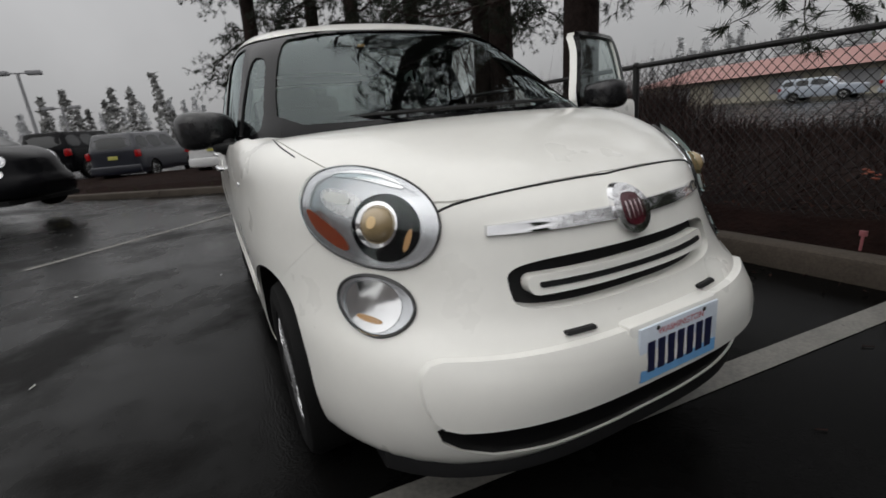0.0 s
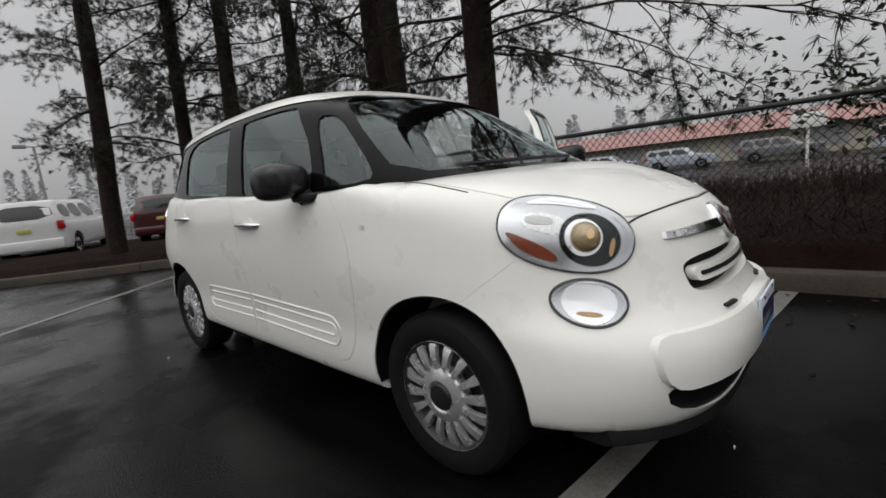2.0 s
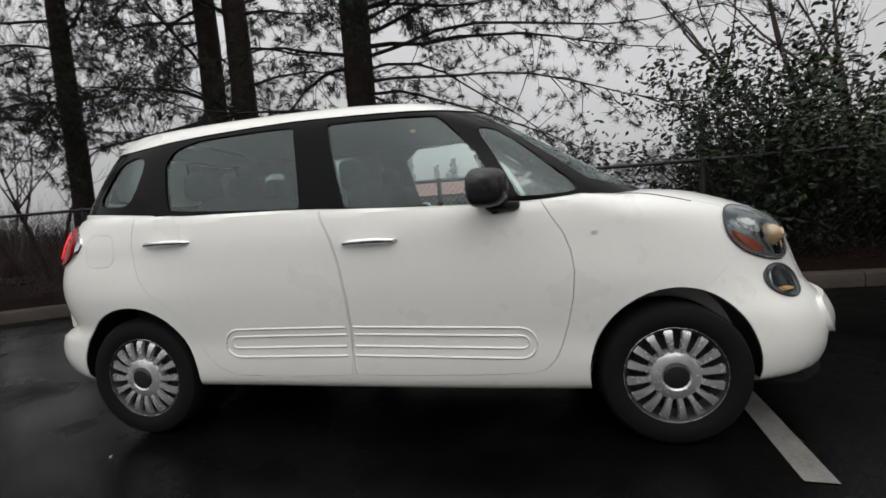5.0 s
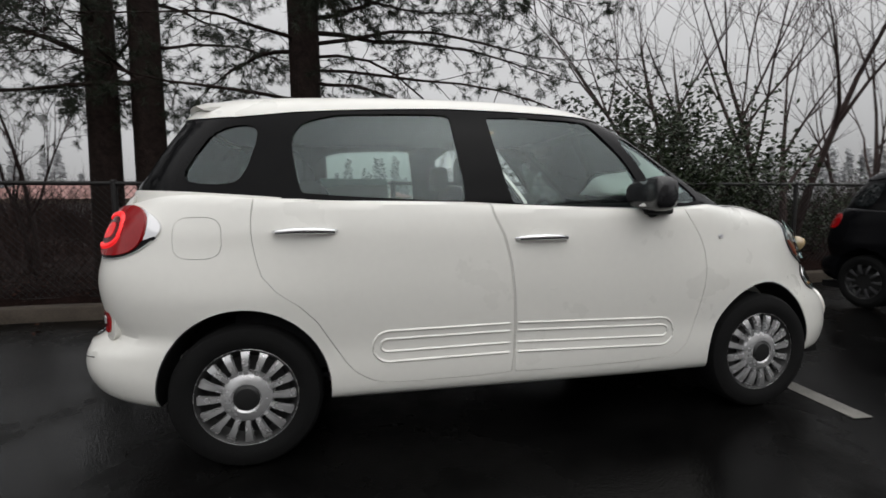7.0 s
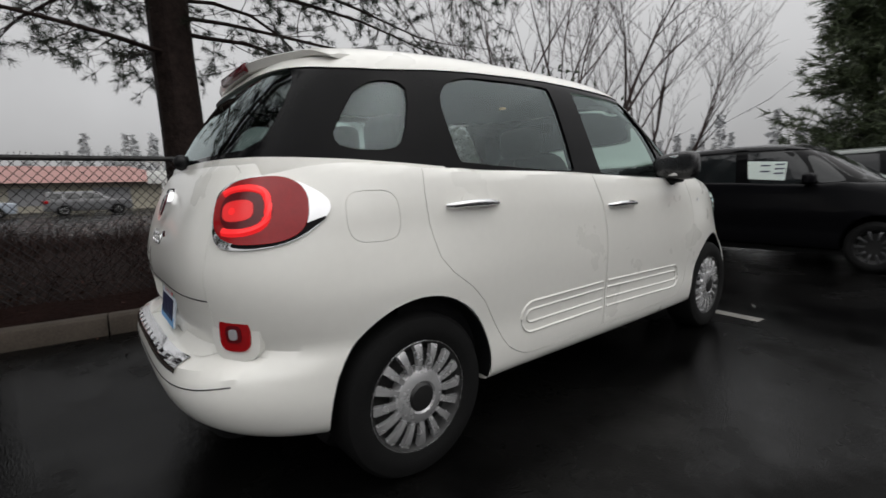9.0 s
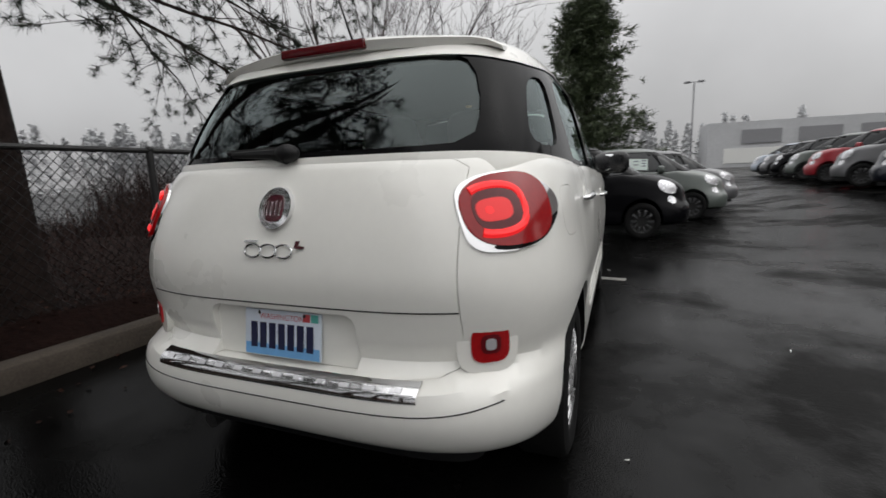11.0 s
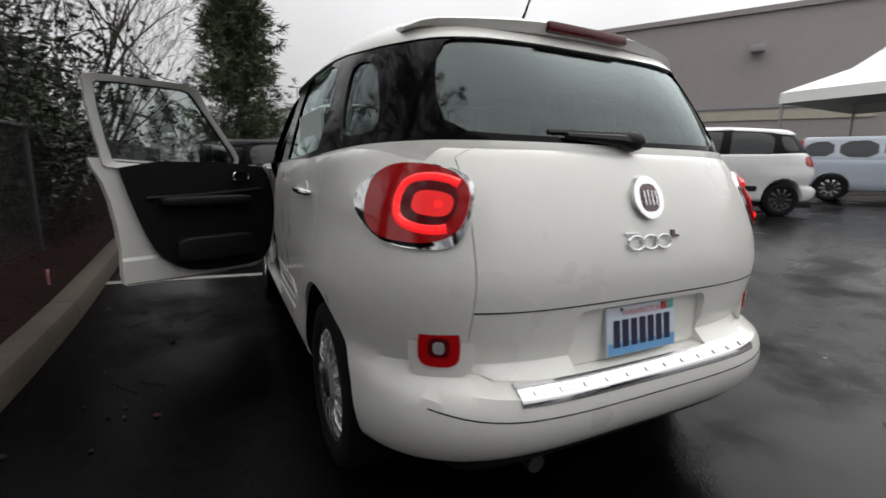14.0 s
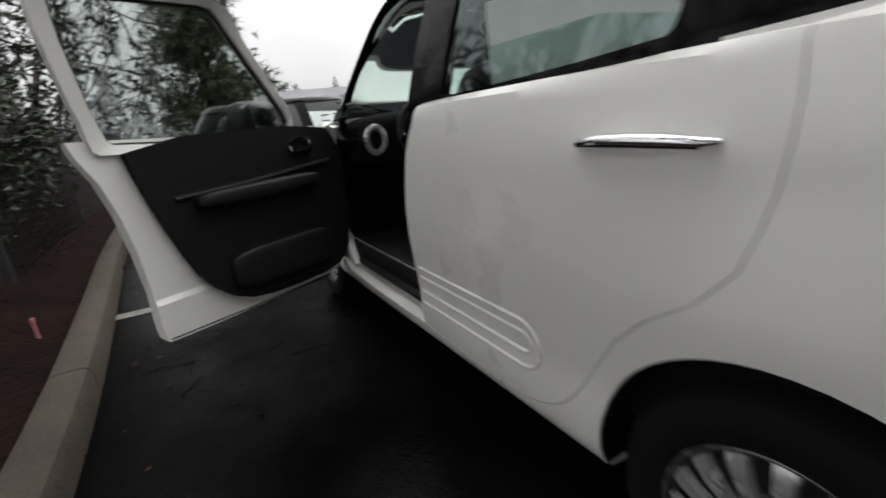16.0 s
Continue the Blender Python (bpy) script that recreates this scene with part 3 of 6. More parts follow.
QUARTER = sharp_outline([(-1.56, 1.222), (-1.49, 1.35), (-1.40, 1.465), (-1.215, 1.475), (-1.30, 1.212)], .045)
REAR_WIN = sharp_outline([(-1.06, 1.172), (-1.10, 1.40), (-1.075, 1.46), (-1.03, 1.495), (-.91, 1.525), (-.65, 1.538), (-.387, 1.542), (-.333, 1.135)])
FRONT_WIN = sharp_outline([(-.217, 1.54), (-.117, 1.124), (.30, 1.105), (.585, 1.095), (.565, 1.235), (.50, 1.35), (.335, 1.535)])
CORNER_WIN = SH([(.68, 1.13), (.62, 1.27), (.515, 1.44), (.54, 1.465), (.63, 1.435), (.79, 1.30), (.94, 1.165), (.94, 1.125), (.70, 1.12)], 1)
SCREEN = SH([(-.70, 1.145), (-.655, 1.30), (-.575, 1.48), (-.50, 1.55), (0, 1.575), (.50, 1.55), (.575, 1.48), (.655, 1.30), (.70, 1.145), (.4, 1.135), (-.4, 1.135)])
BACKLIGHT = SH([(-.59, 1.225), (-.60, 1.34), (-.55, 1.49), (-.46, 1.53), (.46, 1.53), (.55, 1.49), (.60, 1.34), (.59, 1.225), (.4, 1.215), (-.4, 1.215)])
DOORWAY = SH([(-.20, 1.55), (-.13, 1.25), (-.12, 1.0), (.70, 1.0), (.72, 1.09), (.60, 1.27), (.34, 1.545), (.28, 1.57)])
opening = [prism(p, "x", -1.2, 1.2) for p in (QUARTER, REAR_WIN, CORNER_WIN)] + [prism(FRONT_WIN, "x", .2, 1.2), prism(DOORWAY, "x", -1.2, -.2),
           prism(SCREEN, "y", .36, 2.2), prism(BACKLIGHT, "y", -2.6, -1.36), prism([(-.7, .9), (.7, .9), (.7, 1.12), (-.7, 1.12)], "y", -1.8, 1.1)]
part("window_surround", less(frame_shell, *opening), BLACK_GLOSS, car, "gloss black pillars round the windows", sharp=30)
for sx in (1, -1):
    for nm, pl in (("quarter_glass", QUARTER), ("rear_door_glass", REAR_WIN), ("corner_glass", CORNER_WIN), ("front_door_glass", FRONT_WIN)):
        if sx < 0 and pl is FRONT_WIN:
            continue
        pane = patch(cabin, (0, 0, 0), (0, 1, 0), (0, 0, 1), dense(grow(pl, .012), .06), -.008, .004, 5, 1.2)
        pane = ([(abs(v[0]), v[1], v[2]) for v in pane[0]], pane[1])
        o = part(nm, pane if sx > 0 else flip_x(pane), GLASS, car, "dark tinted side window")
        o.visible_shadow = False
o = part("windscreen", patch(cabin, (0, .9, 0), (1, 0, 0), (0, 0, 1), dense(grow(SCREEN, .012), .06), -.008, .004, 7, .75), GLASS_FRONT, car, "curved windscreen reflecting trees")
o.visible_shadow = False
o = part("rear_window", patch(cabin, (0, -1.5, 0), (1, 0, 0), (0, 0, 1), dense(grow(BACKLIGHT, .012), .06), -.008, .004, 7, 1.2), GLASS_REAR, car, "dark tinted rear window")
o.visible_shadow = False
ROOF = SH([(-1.50, 1.508), (-1.42, 1.508), (-1.30, 1.510), (-1.02, 1.542), (-.47, 1.574), (-.19, 1.573), (.34, 1.562), (.47, 1.553), (.53, 1.58), (.48, 1.8), (-2.2, 1.8), (-2.0, 1.56)])
roof_skin = less(to_mesh(solid(cabin, *TOP, off=.006)), to_mesh(solid(cabin, *TOP, off=-.02)))
SHOULDER = [(-1.14, 1.0), (-1.14, 1.158), (-1.3, 1.170), (-1.5, 1.184), (-1.75, 1.196), (-2.2, 1.205), (-2.2, 1.0)]
part("rear_shoulder", within(roof_skin.copy(), prism(SHOULDER, "x", -1.2, 1.2)), PAINT, car, "white shoulder under the rear glass", sharp=30)
part("roof", within(roof_skin, prism(ROOF, "x", -1.2, 1.2)), PAINT, car, "white roof panel", sharp=30)


def spoiler():
    """A lip that carries the roof line past the rear window, thinner to the sides."""
    vs, fs, n = [], [], 28
    for i in range(n + 1):
        x = -.62 + 1.24 * i / n
        s = abs(x) / .62
        back = -1.635 + .15 * s ** 3
        top = float(solve(cabin, np.array([[x, -1.38, 1.3]]), np.array([[x, -1.38, 1.8]]))[0][2]) - .034
        lead = -1.33
        ring = [(lead, top + .037), (-1.40, top + .033), ((back - 1.42) / 2, top + .022), (back + .03, top + .006), (back, top - .010), (back + .012, top - .040), (back + .05, top - .046), (-1.42, top - .035), (lead, top - .01)]
        vs += [(x, y, top + .034 + (z - top - .034) * (1 - .75 * s ** 4)) for y, z in ring]
    k = 9
    for i in range(n):
        for j in range(k):
            fs.append((i * k + j, i * k + (j + 1) % k, (i + 1) * k + (j + 1) % k, (i + 1) * k + j))
    fs += [tuple(reversed(range(k))), tuple(range(n * k, n * k + k))]
    return vs, fs


sp = part("roof_spoiler", spoiler(), PAINT, car, "white spoiler over the rear window", sharp=40)
under = [(x, y + .02, z - .02) for x, y, z in [v for i, v in enumerate(spoiler()[0]) if i % 9 in (5, 6, 7, 8)]]
part("spoiler_underside", ([(x * .97, y, z) for x, y, z in under], [(i * 4 + j, i * 4 + j + 1, i * 4 + j + 5, i * 4 + j + 4) for i in range(28) for j in range(3)]), BLACK, sp, "black underside")
part("brake_light", block((-.178, -1.642, 1.566), (.178, -1.58, 1.600), .008), TAIL_DARK, sp, "dark red high brake light")

def seam(points, axis, r=.003, off=0.0, sx=1):
    """A dark line drawn along the skin: a joint, or the shade of a crease."""
    p = np.array(chaikin([tuple(q) for q in points], 2, closed=False))
    d = np.array({"x": (1.0, 0, 0), "y": (0, 1.0, 0), "-y": (0, -1.0, 0), "z": (0, 0, 1.0)}[axis])
    q = solve(lower_body, p - d * .25, p + d * .6) + d * off
    v = tube(q.tolist(), r, 6)
    part("panel_joint_or_crease", v if sx > 0 else flip_x(v), BLACK, car, "dark line of a panel joint or shaded crease")


for sx in (1, -1):
    seam([(0, 1.96, .8), (.2, 1.947, .8), (.36, 1.915, .8), (.485, 1.866, .8)], "z", .0035, sx=sx)
    seam([(.72, 1.42, .85), (.745, 1.28, .85), (.735, 1.12, .9)], "z", .0025, sx=sx)
# tailgate crease: the shade under its overhang drawn as a dark line
seam([(-.60, -1.9, .748), (-.3, -1.9, .744), (.3, -1.9, .744), (.60, -1.9, .748)], "-y", .0025)
part("aerial", tube([(-.06, -1.28, 1.645), (-.06, -1.34, 1.72), (-.06, -1.44, 1.88)], [.009, .005, .002], 8), BLACK, car)
part("rear_wiper", join(tube([(.0, -1.868, 1.205), (-.06, -1.865, 1.214), (-.25, -1.842, 1.220)], [.026, .018, .010], 8), tube([(-.01, -1.845, 1.232), (-.30, -1.815, 1.230)], .009, 6), superball((0, -1.865, 1.214), (.045, .03, .03))), BLACK, car, "black rear wiper arm")
for y0, x0, x1 in ((1.16, -.05, .52), (1.20, -.62, -.02)):
    pts = [(x0 + (x1 - x0) * i / 8, 0, 0) for i in range(9)]
    part("front_wiper", tube([(x, 1.33 - .33 * (abs(x) / .7) ** 2.5 - .02, 1.142 + .012) for x, _, _ in pts], .009, 6), BLACK, car)

# side ribs, handles, markers, mirrors
def rib_loops(ys, ye):
    """Raised lines pressed into a door: an outer and an inner loop with rounded ends."""
    out, d = [], math.copysign(1, ye - ys)
    for inset, zt, zb in ((0, .572, .432), (.035, .535, .478)):
        r = (zt - zb) / 2
        end = ye - d * (inset + r)
        line = [(ys + (end - ys) * i / 12, zt) for i in range(12)]
        line += [(end + d * r * math.sin(math.pi * i / 8), (zt + zb) / 2 + r * math.cos(math.pi * i / 8)) for i in range(9)]
        line += [(end + (ys - end) * i / 12, zb) for i in range(1, 13)]
        p = np.array([(0, y, z - .03 * max(y, -.1) - .003) for y, z in line])
        q = solve(lower_body, p, p + np.array([1.2, 0, 0])) - np.array([.001, 0, 0])
        out.append(tube(q.tolist(), .0065, 6))
    return out


for sx in (1, -1):
    for ys, ye, own in ((-.145, -.775, False), (-.10, .735, True)):
        if sx < 0 and own:
            continue
        for r in rib_loops(ys, ye):
            part("door_rib", r if sx > 0 else flip_x(r), PAINT, car)


def handle(y, z, sx, parent):
    x = solve(lower_body, np.array([[0, y, z]]), np.array([[1.3, y, z]]))[0][0]
    pts = [(x - .004, y - .13, z), (x + .014, y - .115, z), (x + .024, y - .06, z + .004), (x + .026, y, z + .005), (x + .024, y + .06, z + .004), (x + .014, y + .115, z), (x - .004, y + .13, z)]
    bar = tube(pts, [.007, .011, .0135, .014, .0135, .011, .007], 12)
    cup = patch(lower_body, (.4, y, z + .012), (0, 1, 0), (0, 0, 1), ellipse(.06, .032, 24), .002, .01, 3, 1.2)
    if sx < 0:
        bar, cup = flip_x(bar), flip_x(cup)
    h = part("door_handle", bar, CHROME, parent, "chrome door handle")
    part("handle_cup", cup, PAINT, h)
    return h


handle(.01, .967, 1, right_door)
for sx in (1, -1):
    handle(-1.04, 1.015, sx, car)
    p = patch(lower_body, (.4, .993, .951), (0, 1, 0), (0, 0, 1), ellipse(.014, .009, 16), .004, .01, 2, 1.2)
    part("side_marker", p if sx > 0 else flip_x(p), LAMP_SILVER, car)


def mirror(sx, parent):
    """A door mirror: cap, foot and a silvered glass facing back."""
    def bend(p):
        p = p.copy()
        p.y = p.y * (.75 if p.y < 0 else 1.25) + .05 * (p.x / .13) ** 2 * -1
        p.z = p.z * (1 + .15 * p.x / .13)
        return p
    cap = superball((.932, .555, 1.165), (.126, .078, .078), (.62, .75), 28, 16, bend)
    foot = join(superball((.850, .62, 1.085), (.075, .075, .020), (.5, .6), 20, 10), tube([(.86, .60, 1.08), (.885, .57, 1.12)], [.04, .045], 12))
    disc = superball((.932, .510, 1.165), (.104, .012, .060), (.5, .6), 24, 10)
    if sx < 0:
        cap, foot, disc = flip_x(cap), flip_x(foot), flip_x(disc)
    m = part("door_mirror", cap, MIRROR_BLACK, parent, "satin black door mirror")
    part("mirror_foot", foot, BLACK, m)
    part("mirror_glass", disc, CHROME, m, "mirror glass")
    return m


mirror(1, right_door)

def rear_wall(p):
    """The rear skin taken upright, for things that bridge the bumper shelf."""
    return lower_body(np.stack([p[:, 0], p[:, 1], 0 * p[:, 2] + .62], axis=1))


# lamps
for sx in (1, -1):
    def fx(p):
        return p if sx > 0 else flip_x(p)
    C, U, V = (.628, 1.732, .900), (-.24, .345, -.125), (.0, -.17, .225)
    hl = part("headlight", fx(patch(lower_body, C, U, V, ellipse(.218, .124, 48, .9), .007, .03)), HEAD_SILVER, car, "oval headlight with silver reflector")
    part("bezel", fx(tube([v for v in patch(lower_body, C, U, V, ellipse(.220, .126, 56, .9), .006, .02, 1)[0][1:57]], .0035, 6, True)), DISC, hl, "dark seal round the headlight")
    part("dark_panel", fx(patch(lower_body, C, U, V, chaikin([(-.16, .062), (-.09, .105), (.02, .120), (.10, .098), (.05, .088), (-.05, .085)], 2), .0095, .02)), CHROME, hl)
    part("housing", fx(patch(lower_body, C, U, V, ellipse(.098, .086, 36, 1, (.078, -.014)), .011, .02)), BLACK_GLOSS, hl)
    part("projector_ring", fx(patch(lower_body, C, U, V, ellipse(.060, .060, 36, 1, (.056, -.015)), .016, .02)), CHROME, hl)
    part("projector", fx(patch(lower_body, C, U, V, ellipse(.049, .049, 32, 1, (.061, -.014)), .020, .02)), PROJECTOR, hl, "round projector lamp")
    dome_c = Vector(patch(lower_body, C, U, V, ellipse(.01, .01, 8, 1, (.061, -.014)), .012, .01, 1)[0][0])
    dome = superball(dome_c, (.046, .046, .046), nu=24, nv=14)
    part("projector_lens", fx(dome), PROJECTOR, hl, "domed projector lens")
    part("bulb", fx(patch(lower_body, C, U, V, ellipse(.012, .016, 24, 1, (.066, -.018)), .059, .01)), WARM if sx > 0 else LAMP_SILVER, hl, "warm bulb")
    part("indicator_lamp", fx(patch(lower_body, C, U, V, ellipse(.008, .030, 20, 1, (.150, -.025)), .0115, .02)), WARM_DIM, hl)
    part("marker_surround", fx(patch(lower_body, C, U, V, [(a, b) for a, b in chaikin([(-.155, .035), (-.02, .045), (.0, .0), (-.03, -.03), (-.14, -.015)], 2)], .0095, .02)), SILVER, hl)
    part("running_lamp", fx(patch(lower_body, C, U, V, [(a, b) for a, b in chaikin([(-.14, .025), (-.05, .033), (-.04, .005), (-.13, -.005)], 2)], .0125, .02)), WHITE, hl, "white running lamp")
    part("amber_marker", fx(patch(lower_body, C, U, V, [(a, b) for a, b in chaikin([(-.20, -.035), (-.14, -.045), (-.03, -.075), (.0, -.105), (-.05, -.108), (-.14, -.085)], 2)], .010, .02)), AMBER, hl, "amber corner marker")
    o = part("cover", fx(patch(lower_body, C, U, V, ellipse(.212, .118, 48, .9), .026, .003, 6)), LAMP_GLASS, hl, "clear cover")
    o.visible_shadow = False
    C2, U2, V2 = (.663, 1.815, .677), (-.135, .17, -.03), (-.0, .03, .13)
    fl = part("fog_lamp", fx(patch(lower_body, C2, U2, V2, ellipse(.116, .061, 40), .006, .02)), HEAD_SILVER, car, "oval lower lamp")
    part("bezel", fx(tube([v for v in patch(lower_body, C2, U2, V2, ellipse(.118, .063, 48), .005, .02, 1)[0][1:49]], .005, 6, True)), DISC, fl)
    part("reflector", fx(patch(lower_body, C2, U2, V2, ellipse(.085, .056, 36), .010, .02)), CHROME, fl)
    part("bulb", fx(patch(lower_body, C2, U2, V2, ellipse(.040, .006, 24, 1, (.0, -.030)), .0135, .02)), WARM_DIM if sx > 0 else LAMP_SILVER, fl)
    o = part("cover", fx(patch(lower_body, C2, U2, V2, ellipse(.110, .056, 40), .02, .003, 6)), LAMP_GLASS, fl)
    o.visible_shadow = False
    # tail lamp wrapped round the corner
    C3, U3, V3 = (.715, -1.745, 1.020), (.17, .25, .01), (-.02, .05, .2)
    tl = part("tail_light", fx(patch(lower_body, C3, U3, V3, [(a + .0, b) for a, b in chaikin([(-.195, .01), (-.175, .105), (-.02, .122), (.10, .085), (.195, .015), (.13, -.065), (.04, -.11), (-.08, -.122), (-.19, -.10)], 3)], .008, .03)), CHROME, car, "red tail light in a chrome surround")
    part("lower_trim", fx(patch(lower_body, C3, U3, V3, chaikin([(-.12, -.09), (-.02, -.095), (.08, -.075), (.16, -.02), (.16, -.035), (.06, -.105), (-.06, -.118), (-.13, -.105)], 2), .0095, .03, 3)), BLACK_GLOSS, tl)
    part("lens", fx(patch(lower_body, C3, U3, V3, ellipse(.150, .108, 44, .78, (-.036, .004)), .016, .03)), TAIL_RED, tl, "red lens")
    part("dark_core", fx(patch(lower_body, C3, U3, V3, ellipse(.085, .068, 40, .8, (-.075, .006)), .0175, .03)), TAIL_DARK, tl)
    cring = [(a - .055, b + .006) for a, b in chaikin([(-.092, .060), (-.07, .068), (-.02, .071), (.03, .058), (.052, .03), (.052, -.03), (.03, -.058), (-.02, -.071), (-.07, -.068), (-.092, -.060)], 2, closed=False)]
    ctr = patch(lower_body, C3, U3, V3, cring + [(-.055, 0)], .009, .01, 1)[0][1:len(cring) + 1]
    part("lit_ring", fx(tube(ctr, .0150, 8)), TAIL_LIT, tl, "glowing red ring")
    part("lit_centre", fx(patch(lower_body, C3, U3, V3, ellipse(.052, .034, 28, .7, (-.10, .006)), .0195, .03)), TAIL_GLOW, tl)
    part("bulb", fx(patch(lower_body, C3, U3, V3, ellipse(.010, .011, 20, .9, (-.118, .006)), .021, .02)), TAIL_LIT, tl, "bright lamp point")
    C4, U4, V4 = (.665, -1.87, .648), (.12, .075, .0), (0, 0, 1)
    part("reflector_housing", fx(patch(rear_wall, C4, U4, V4, ellipse(.092, .088, 40, .6, (-.006, .0)), .014, .06)), PAINT, car, "white raised reflector housing")
    rf = part("rear_reflector", fx(patch(rear_wall, C4, U4, V4, ellipse(.058, .055, 32, .6), .019, .04)), TAIL_RED, car, "red rear fog reflector")
    part("dark_ring", fx(patch(rear_wall, C4, U4, V4, ellipse(.030, .028, 28, .6), .021, .03)), TAIL_DARK, rf)
    part("clear_centre", fx(patch(rear_wall, C4, U4, V4, ellipse(.016, .017, 24, .7), .023, .03)), LAMP_SILVER, rf)
    p = patch(lower_body, (.2, 1.9, .845), (1, 0, 0), (0, 0, 1), dense([(.17 - .2, .018), (-.2 + .39, .012), (-.2 + .395, -.010), (.05 - .2, -.015), (.05 - .2, .017)], .03), .012, .02, 3)
    part("chrome_bar", fx(p), CHROME, car, "chrome grille bar")
for nm, cy, cz, rr in (("front_emblem", 1.9, .848, .061), ("rear_emblem", -1.9, 1.045, .062)):
    em = part(nm, patch(lower_body, (0, cy, cz), (1, 0, 0), (0, 0, 1), ellipse(rr, rr * 1.02, 40), .018, .03), CHROME, car, "round chrome emblem")
    part("enamel", patch(lower_body, (0, cy, cz), (1, 0, 0), (0, 0, 1), ellipse(rr * .58, rr * .66, 32, .7), .021, .02), EMBLEM_RED, em, "dark red enamel field")
    for k in range(4):
        x = -.024 + .016 * k
        part("emblem_bar", patch(lower_body, (0, cy, cz), (1, 0, 0), (0, 0, 1), dense([(x - .002, -.022), (x + .002, -.022), (x + .002, .022), (x - .002, .022)], .02), .0235, .01, 2), CHROME, em)
bd = part("tail_badge", patch(lower_body, (0, -1.9, .917), (1, 0, 0), (0, 0, 1), dense([(-.115, .022), (-.06, .022), (-.06, .028), (-.112, .028)], .02), .006, .01, 2), CHROME, car, "chrome badge of linked rings")
for k in range(3):
    ring = patch(lower_body, (0, -1.9, .913), (1, 0, 0), (0, 0, 1), ellipse(.033, .02, 28, 1, (-.075 + .06 * k, 0)), .007, .01, 1)[0][1:29]
    part("badge_ring", tube(ring, .0035, 6, True), CHROME, bd)
part("badge_letter", patch(lower_body, (0, -1.9, .913), (1, 0, 0), (0, 0, 1), dense([(.088, .032), (.1, .032), (.096, .016), (.118, .016), (.118, .010), (.084, .010)], .02), .007, .01, 2), EMBLEM_RED, bd)


def plate(x0, y, z, facing, tilt):
    """A number plate: pale field, blue foot, a row of dark bars and a state name."""
    root = part("number_plate", block((-.1525, -.004, -.076), (.1525, .004, .076), .003), PLATE_MAT, car, "pale blue number plate with dark bars")
    root.matrix_basis = pose(x0, y, z, tilt, 0, 0 if facing < 0 else 180)
    part("blue_foot", block((-.148, -.0052, -.073), (.148, -.003, -.036)), PLATE_BLUE, root)
    for k in range(7):
        x = -.112 + .0373 * k
        part("plate_bar", block((x - .013, -.0064, -.05), (x + .013, -.0045, .034)), INK, root)
    t = bpy.data.curves.new("state_name", "FONT")
    t.body, t.size, t.align_x = "WASHINGTON", .026, "CENTER"
    to = new("work", t)
    dg = bpy.context.evaluated_depsgraph_get()
    tm = bpy.data.meshes.new_from_object(to.evaluated_get(dg))
    bpy.data.objects.remove(to)
    tm.transform(pose(0, -.0055, .046, 90, 0, 0))
    part("state_lettering", tm, INK_RED, root, smooth=False)
    if facing < 0:
        part("plate_sticker", block((.085, -.006, .047), (.112, -.0045, .072)), INK_RED, root)
        part("plate_sticker", block((.116, -.006, .047), (.143, -.0045, .072)), INK_GREEN, root)
    for x in (-.09, .09):
        part("screw", superball((x, -.006, .066), (.006, .003, .006), nu=10, nv=6), DISC, root)


part("plate_mount", block((-.215, 2.08, .41), (.13, 2.164, .585), .015), PAINT, car, "white front plate mount")
plate(-.045, 2.172, .50, 1, 0)
plate(0, -1.966, .638, -1, -8)
def skin_strip(x0, x1, heights, lift, n=30):
    """A strip on the rear skin between the given heights."""
    vs, fs, k = [], [], len(heights)
    for i in range(n + 1):
        x = x0 + (x1 - x0) * i / n
        q = solve(lower_body, np.array([(x, -1.5, z) for z in heights]), np.array([(x, -2.4, z) for z in heights]))
        vs += [(p[0], p[1] - lift * .5, p[2] + lift) for p in q.tolist()]
    for i in range(n):
        for j in range(k - 1):
            fs.append((i * k + j, i * k + j + 1, (i + 1) * k + j + 1, (i + 1) * k + j))
    top = len(vs)
    vs += [(x, y + .004, z - .006) for x, y, z in vs]
    fs += [tuple(a + top for a in reversed(f)) for f in fs]
    for i in range(n):
        for j in (0, k - 1):
            a, b = i * k + j, (i + 1) * k + j
            fs.append((a, b, b + top, a + top) if j == 0 else (b, a, a + top, b + top))
    return vs, fs


st = part("bumper_step", skin_strip(-.5, .5, (.505, .518, .530, .540, .550), .004), CHROME, car, "bright metal bumper step plate")
for k in range(12):
    part("step_rib", skin_strip(-.46 + .08 * k, -.425 + .08 * k, (.531, .535, .539), .0062, 2), LAMP_SILVER, st)
seam([(-.72, -1.8, .50), (-.6, -1.8, .478), (-.4, -1.9, .468), (.4, -1.9, .468), (.6, -1.8, .478), (.72, -1.8, .50)], "-y", .0022)
lip = patch(lower_body, (0, 1.9, .50), (1, 0, 0), (0, 0, 1), bar_outline(-.625, .625, .412 - .5, .574 - .5, .06), .024, .04, 6)
part("bumper_panel", lip, PAINT, car, "raised white bumper panel")
for sx in (1, -1):
    pk = patch(lower_body, (.24, 1.9, .594), (1, 0, 0), (0, 0, 1), bar_outline(-.045, .04, -.004, .004, .003), .011, .02, 3)
    part("bumper_slot", pk if sx > 0 else flip_x(pk), BLACK, car)


# ------------------------------------------------------------------ wheels
TYRE = lathe([(-.10, .17), (-.10, .26), (-.092, .295), (-.07, .312), (.07, .312), (.092, .297), (.103, .265), (.10, .235), (.092, .212), (.06, .205), (-.06, .18)], 56)
